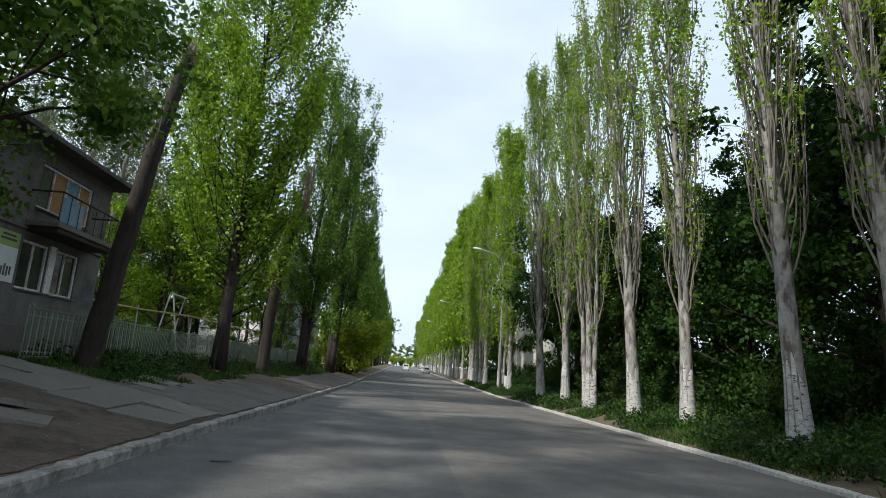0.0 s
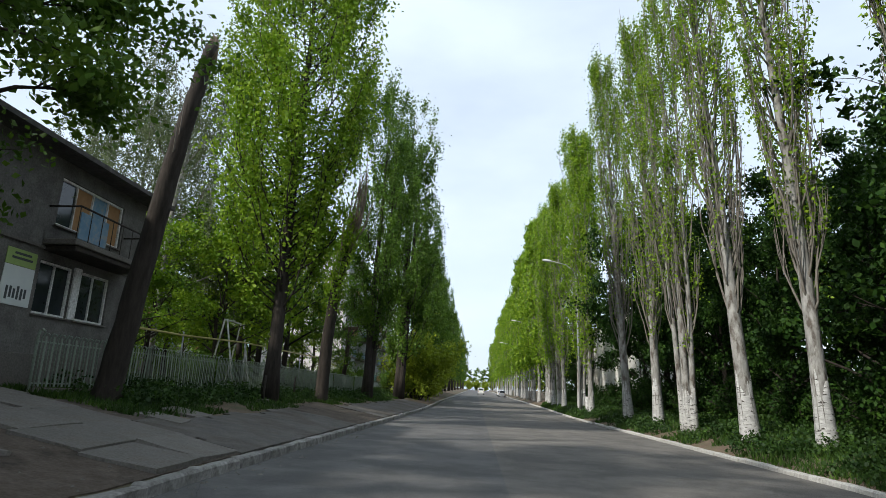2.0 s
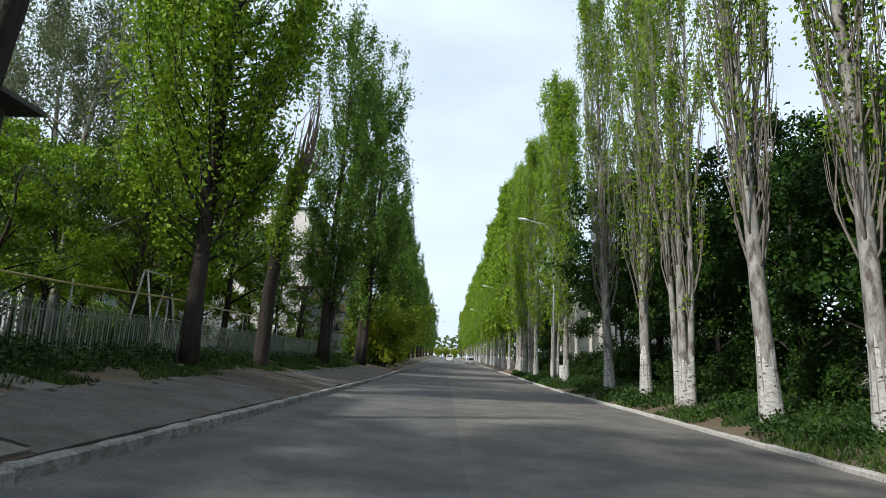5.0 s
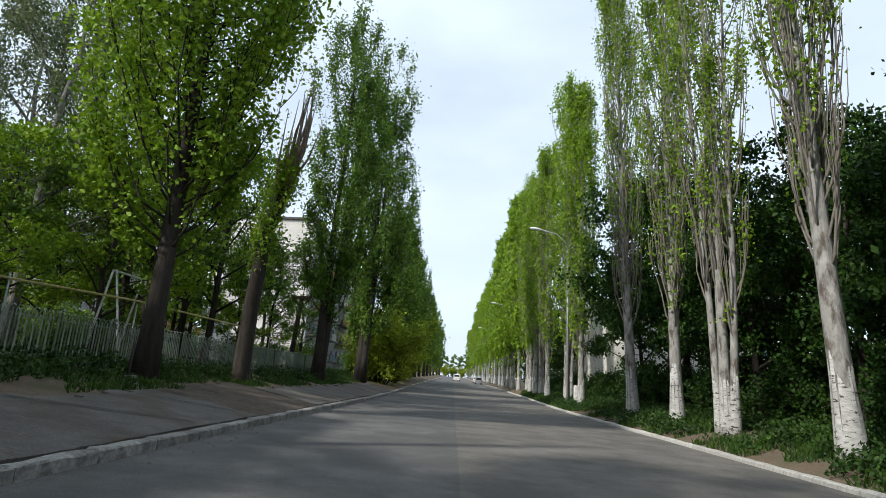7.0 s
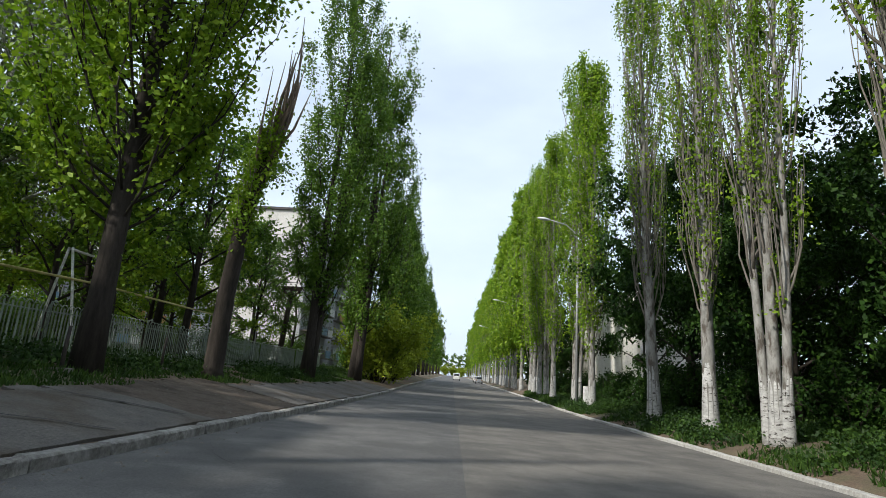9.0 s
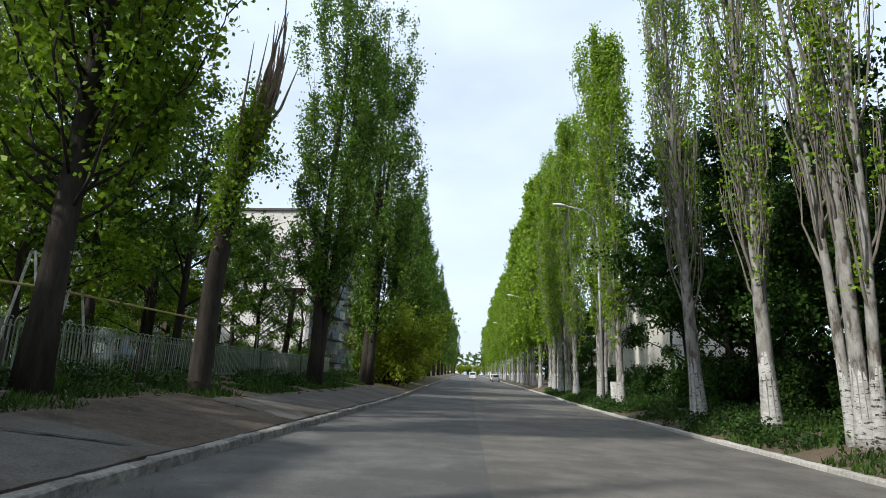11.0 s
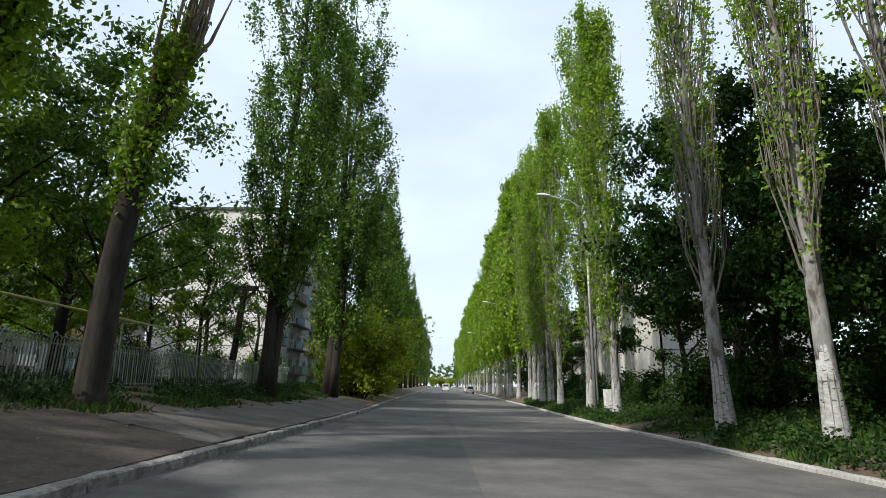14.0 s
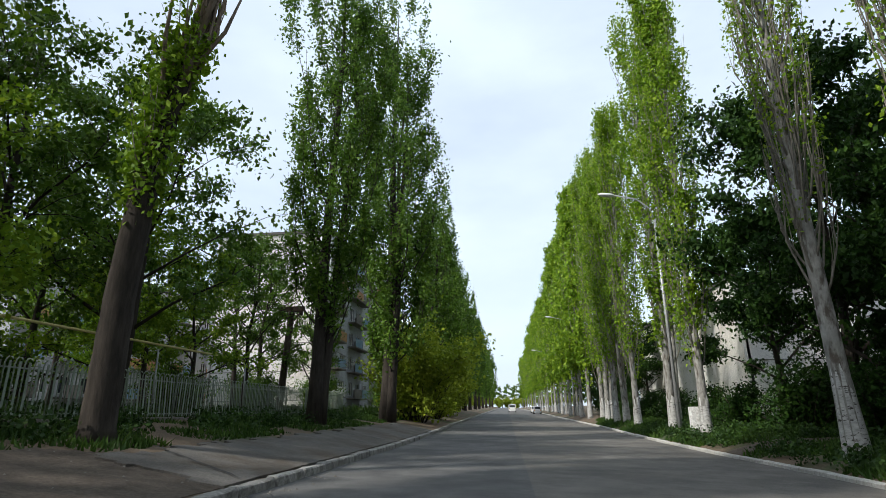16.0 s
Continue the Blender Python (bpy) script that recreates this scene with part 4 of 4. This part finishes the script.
part("bracket", box("bracket", DARK_METAL, (0.9, 3.3, 0.14), (0.45, HY1 - 2.7, 5.12), 0.02), balcony)
for a, b in (((0.9, HY1 - 4.4), (0.9, HY1 - 1.0)), ((0.0, HY1 - 4.4), (0.9, HY1 - 4.4)), ((0.0, HY1 - 1.0), (0.9, HY1 - 1.0))):
    w = Wood()
    w.tube([(*a, 6.28), (*b, 6.28)], [0.03, 0.03], 6)
    part("handrail", w.mesh("handrail", DARK_METAL), balcony)
for k in range(8):
    w = Wood()
    y = HY1 - 4.4 + 3.4 * k / 7
    w.tube([(0.9, y, 5.34), (0.9, y, 6.28)], [0.012, 0.012], 5)
    part("baluster", w.mesh("baluster", DARK_METAL), balcony)
part("balcony_screen", box("balcony_screen", BLUE_PANEL, (0.03, 1.2, 0.75), (0.86, HY1 - 3.7, 5.78), 0.005), balcony, "faded blue board")
poster = thing("poster", HX + 0.012, HY1 - 5.0, 3.45, "pale green shop poster with dark drawing on the wall", "poster")
part("sheet", box("sheet", POSTER_WHITE, (0.02, 1.0, 1.0), (0, 0, 0.5), 0.003), poster)
part("header", box("header", POSTER_GREEN, (0.02, 1.0, 0.42), (0, 0, 1.22), 0.003), poster)
for z, w_ in ((1.32, 0.55), (1.2, 0.68)):
    part("lettering", box("lettering", POSTER_INK, (0.006, w_, 0.06), (0.013, 0.02, z), 0), poster)
for k in range(6):
    part("drawing", box("drawing", POSTER_INK, (0.006, 0.07, 0.34 - 0.05 * (k % 3)), (0.013, -0.3 + 0.12 * k, 0.3 + 0.03 * (k % 2)), 0), poster)


# ---- blocks of flats ----
def flats(x, y, z, wide, deep, storeys, label, end_mat, side_mat, rz=0.0, bays=12):
    """A panel block; its end wall faces -y, its long front faces +x with windows and balconies."""
    h = storeys * 2.85 + 1.6
    b = thing("apartment_building", x, y, z, label, "building", rz=rz)
    pitch = deep / bays
    holes = [(pitch * (i + 0.3), pitch * (i + 0.78), 1.9 + s * 2.85, 3.35 + s * 2.85) for i in range(bays) for s in range(storeys)]
    part("front_wall", wall_with_holes("front_wall", side_mat, -0.4, 0, 0, deep, -1, h, holes), b)
    part("end_wall", box("end_wall", end_mat, (wide - 0.42, 0.4, h + 1), (-wide / 2 - 0.2, 0.2, h / 2 - 0.5), 0), b)
    part("far_end_wall", box("far_end_wall", end_mat, (wide - 0.42, 0.4, h + 1), (-wide / 2 - 0.2, deep - 0.2, h / 2 - 0.5), 0), b)
    part("back_wall", box("back_wall", end_mat, (0.4, deep, h + 1), (-wide - 0.01, deep / 2, h / 2 - 0.5), 0), b)
    part("roof", box("roof", ROOF, (wide + 0.8, deep + 0.5, 0.3), (-wide / 2, deep / 2, h + 0.15), 0.02), b)
    for s in range(1, storeys + 1):
        part("panel_joint", box("panel_joint", CONCRETE, (wide - 0.5, 0.03, 0.07), (-wide / 2 - 0.2, -0.018, 1.3 + (s - 1) * 2.85), 0), b)
    glass = box("pane", GLASS, (0.03, pitch * 0.48, 1.45), (-0.2, 0, 0), 0)
    fr = bmesh.new()
    for size, at in (((0.08, 0.06, 1.45), (0, -pitch * 0.21, 0)), ((0.08, 0.06, 1.45), (0, pitch * 0.21, 0)), ((0.08, 0.06, 1.45), (0, 0, 0)), ((0.08, pitch * 0.48, 0.07), (0, 0, 0.69)), ((0.08, pitch * 0.48, 0.07), (0, 0, -0.69))):
        bmesh.ops.create_cube(fr, size=1.0, matrix=Matrix.Translation((-0.14, at[1], at[2])) @ Matrix.Diagonal((*size, 1)))
    fr = bm_mesh("window", fr, WHITE_PAINT)
    slab_me = box("balcony", CONCRETE, (1.0, pitch * 0.9, 0.15), (0.5, 0, 0), 0.02)
    fronts = [box("balcony_front", m_, (0.05, pitch * 0.88, 0.95), (0.97, 0, 0.55), 0.01) for m_ in (BLUE_PANEL, WHITE_PAINT, CONCRETE, ORANGE_PANEL)]
    side_me = box("balcony_side", CONCRETE, (0.9, 0.05, 0.95), (0.47, pitch * 0.42, 0.55), 0.01)
    r_ = random.Random(int(x * 7))
    for i in range(bays):
        for s in range(storeys):
            wn = part("window", fr, b, m=pose(0, pitch * (i + 0.54), 2.62 + s * 2.85))
            part("pane", glass, wn)
            if i % 3 != 1:
                bl = part("balcony", slab_me, b, m=pose(0.003, pitch * (i + 0.54), 1.55 + s * 2.85))
                part("balcony_front", fronts[r_.choice((0, 0, 1, 2, 2, 3))], bl)
                part("balcony_side", side_me, bl)
    return b


# The front's darker grey paints in its shade; the end wall is sunlit white.
flats(-17.0, 80.0, 1.6, 12.5, 42.0, 6, "white five-storey panel block with balconies along its front", WHITE_WALL, GREY_PANEL)
flats(-36.0, 62.0, 1.6, 12.0, 30.0, 4, "grey panel block of flats behind garden trees", GREY_PANEL, GREY_PANEL)
flats(30.0, 66.0, 0.5, 12.0, 34.0, 3, "pale low block behind the poplars", WHITE_WALL, GREY_PANEL, bays=9)


# ---- street furniture ----
def street_lamp(x, y, z_head, reach):
    g = ground_z(x, y)
    lamp = thing("street_lamp", x, y, g, "tall grey street lamp with a curved arm and pale head", "street lamp", "lamps along the verge")
    h = z_head - g
    w = Wood()
    w.tube([(0, 0, -0.4), (0, 0, h * 0.5), (0, 0, h - 1.6)], [0.11, 0.09, 0.07], 10)
    part("pole", w.mesh("pole", STEEL), lamp)
    w = Wood()
    w.tube([(0, 0, h - 1.65), (-0.25, 0, h - 0.9), (-0.9, 0, h - 0.35), (-reach + 0.35, 0, h)], [0.05, 0.045, 0.04, 0.035], 8)
    part("arm", w.mesh("arm", STEEL), lamp)
    bm = bmesh.new()
    bmesh.ops.create_uvsphere(bm, u_segments=12, v_segments=8, radius=1.0, matrix=pose(-reach, 0, h + 0.02, 0, 8, 0) @ Matrix.Diagonal((0.5, 0.19, 0.12, 1)))
    part("lamp_head", bm_mesh("lamp_head", bm, LAMP_SHELL, True), lamp)
    return lamp


street_lamp(9.9, 55.66, 13.75, 2.6)
street_lamp(9.9, 104.5, 14.2, 2.6)
street_lamp(9.9, 153, 14.5, 2.6)

post = thing("utility_post", -10.2, 50.85, ground_z(-10.2, 50.85), "dark wooden utility post with a short crossarm", "utility post")
w = Wood()
w.tube([(-0.15, 0, -0.4), (0.1, 0, 2.5), (0.3, 0, 5.1)], [0.2, 0.18, 0.17], 8)
part("pole", w.mesh("pole", RUST_WOOD), post)
part("crossarm", box("crossarm", RUST_WOOD, (1.35, 0.22, 0.26), (0.3, 0, 5.2), 0.02), post)
for x in (-0.2, 0.8):
    part("insulator", box("insulator", DARK_METAL, (0.16, 0.16, 0.2), (x, 0, 4.98), 0.03), post)
w = Wood()
w.tube([(-0.2, 0, 5.05), (0.28, 0, 4.5)], [0.05, 0.05], 6)
w.tube([(0.8, 0, 5.05), (0.28, 0, 4.5)], [0.05, 0.05], 6)
part("brace", w.mesh("brace", RUST_WOOD), post)
for dz in (0.0, -0.35):
    w = Wood()
    w.tube([(-9.75, 50.85, 6.55 + dz), (-11.2, 60, 6.0 + dz), (-11.5, 70, 5.6 + dz), (-17, 80.0, 6.2 + dz)], [0.014] * 4, 5)
    tagged(new("cable", w.mesh("cable", DARK_METAL)), "thin dark overhead cable from the post", "cable")

for x, y in ((-8.5, 32.4), (-8.0, 26.8)):
    s_ = thing("metal_stake", x, y, ground_z(x, y), "short black metal stake in a concrete foot", "stake")
    w = Wood()
    w.tube([(0, 0, -0.1), (0.0, 0, 0.5), (0.03, 0, 1.05)], [0.05, 0.045, 0.04], 8)
    part("shaft", w.mesh("shaft", DARK_METAL), s_)
    part("foot", box("foot", CONCRETE, (0.4, 0.34, 0.12), (0, 0, 0.03), 0.02), s_)

pipe = thing("gas_pipe", -11.3, 21.9, 0, "raised yellow gas pipe on thin posts behind the fence", "pipe")
w = Wood()
w.tube([(0, 0, 3.55), (0.05, 4, 3.6), (0.05, 10.5, 3.85), (0.02, 20, 3.9), (0, 27, 3.95)], [0.04] * 5, 8)
w.tube([(0, 0, 3.55), (0.0, -0.05, 4.6)], [0.04, 0.04], 8)
part("tube", w.mesh("tube", YELLOW_PIPE), pipe)
for y in (4, 10.5, 20, 27):
    w = Wood()
    w.tube([(0.05, y, 1.3), (0.05, y, 3.75)], [0.03, 0.03], 6)
    part("support", w.mesh("support", STEEL), pipe)

swing = thing("swing_frame", -12.7, 33.0, ground_z(-12.7, 33.0), "white metal A-shaped swing frame in the yard", "swing frame")
for dy in (0.0, 2.2):
    for dx in (-0.75, 0.75):
        w = Wood()
        w.tube([(dx, dy, -0.1), (0.08 * dx, dy, 3.6)], [0.045, 0.045], 7)
        part("leg", w.mesh("leg", WHITE_PAINT), swing)
w = Wood()
w.tube([(0, -0.1, 3.55), (0, 2.3, 3.55)], [0.045, 0.045], 7)
part("top_bar", w.mesh("top_bar", WHITE_PAINT), swing)

cab = thing("electrical_cabinet", 10.4, 54.6, ground_z(10.4, 54.6), "small white metal cabinet standing on the verge", "cabinet")
part("body", box("body", WHITE_PAINT, (0.5, 0.35, 1.25), (0, 0, 0.7), 0.02), cab)
part("cabinet_door", box("cabinet_door", WHITE_PAINT, (0.42, 0.02, 1.05), (0, -0.187, 0.72), 0.006), cab)
part("foot", box("foot", CONCRETE, (0.56, 0.42, 0.2), (0, 0, 0.0), 0.02), cab)


def van(x, y, paint, label, s=1.0):
    """A parked vehicle seen from far off: body, cabin glass, lights and wheels."""
    v = thing("car", x, y, road_z(x, y), label, "car")
    bm = bmesh.new()
    prof = [(-2.2, 0.35), (-2.25, 1.0), (-2.1, 1.85), (1.0, 1.95), (1.75, 1.15), (2.3, 1.0), (2.35, 0.4)]
    e = [[bm.verts.new((xx, a * s, b * s)) for a, b in prof] for xx in (-0.9 * s, 0.9 * s)]
    bm.faces.new(e[0])
    bm.faces.new(list(reversed(e[1])))
    for i in range(7):
        bm.faces.new((e[0][i], e[1][i], e[1][(i + 1) % 7], e[0][(i + 1) % 7]))
    bmesh.ops.recalc_face_normals(bm, faces=bm.faces[:])
    bmesh.ops.bevel(bm, geom=bm.edges[:], offset=0.06, segments=2, affect="EDGES")
    part("body", bm_mesh("body", bm, paint), v)
    part("rear_window", box("rear_window", GLASS, (1.4 * s, 0.03, 0.6 * s), (0, -2.2 * s, 1.45 * s), 0.01), v)
    for k in (-1, 1):
        part("tail_light", box("tail_light", ORANGE_PANEL, (0.18, 0.04, 0.3), (k * 0.72 * s, -2.25 * s, 0.95 * s), 0.01), v)
        part("side_window", box("side_window", GLASS, (0.02, 2.4 * s, 0.5 * s), (k * 0.905 * s, -0.5 * s, 1.5 * s), 0.01), v)
        for yy in (-1.45, 1.5):
            bm = bmesh.new()
            bmesh.ops.create_cone(bm, cap_ends=True, segments=16, radius1=0.34, radius2=0.34, depth=0.22, matrix=pose(k * 0.82 * s, yy * s, 0.34, 0, 90, 0))
            part("wheel", bm_mesh("wheel", bm, RUBBER), v)
    return v


van(2.2, 175, WHITE_PAINT, "white van far along the road")
van(7.2, 150, GREY_PANEL, "grey car parked at the kerb", 0.85)
van(7.4, 168, WHITE_PAINT, "pale car parked at the kerb", 0.85)
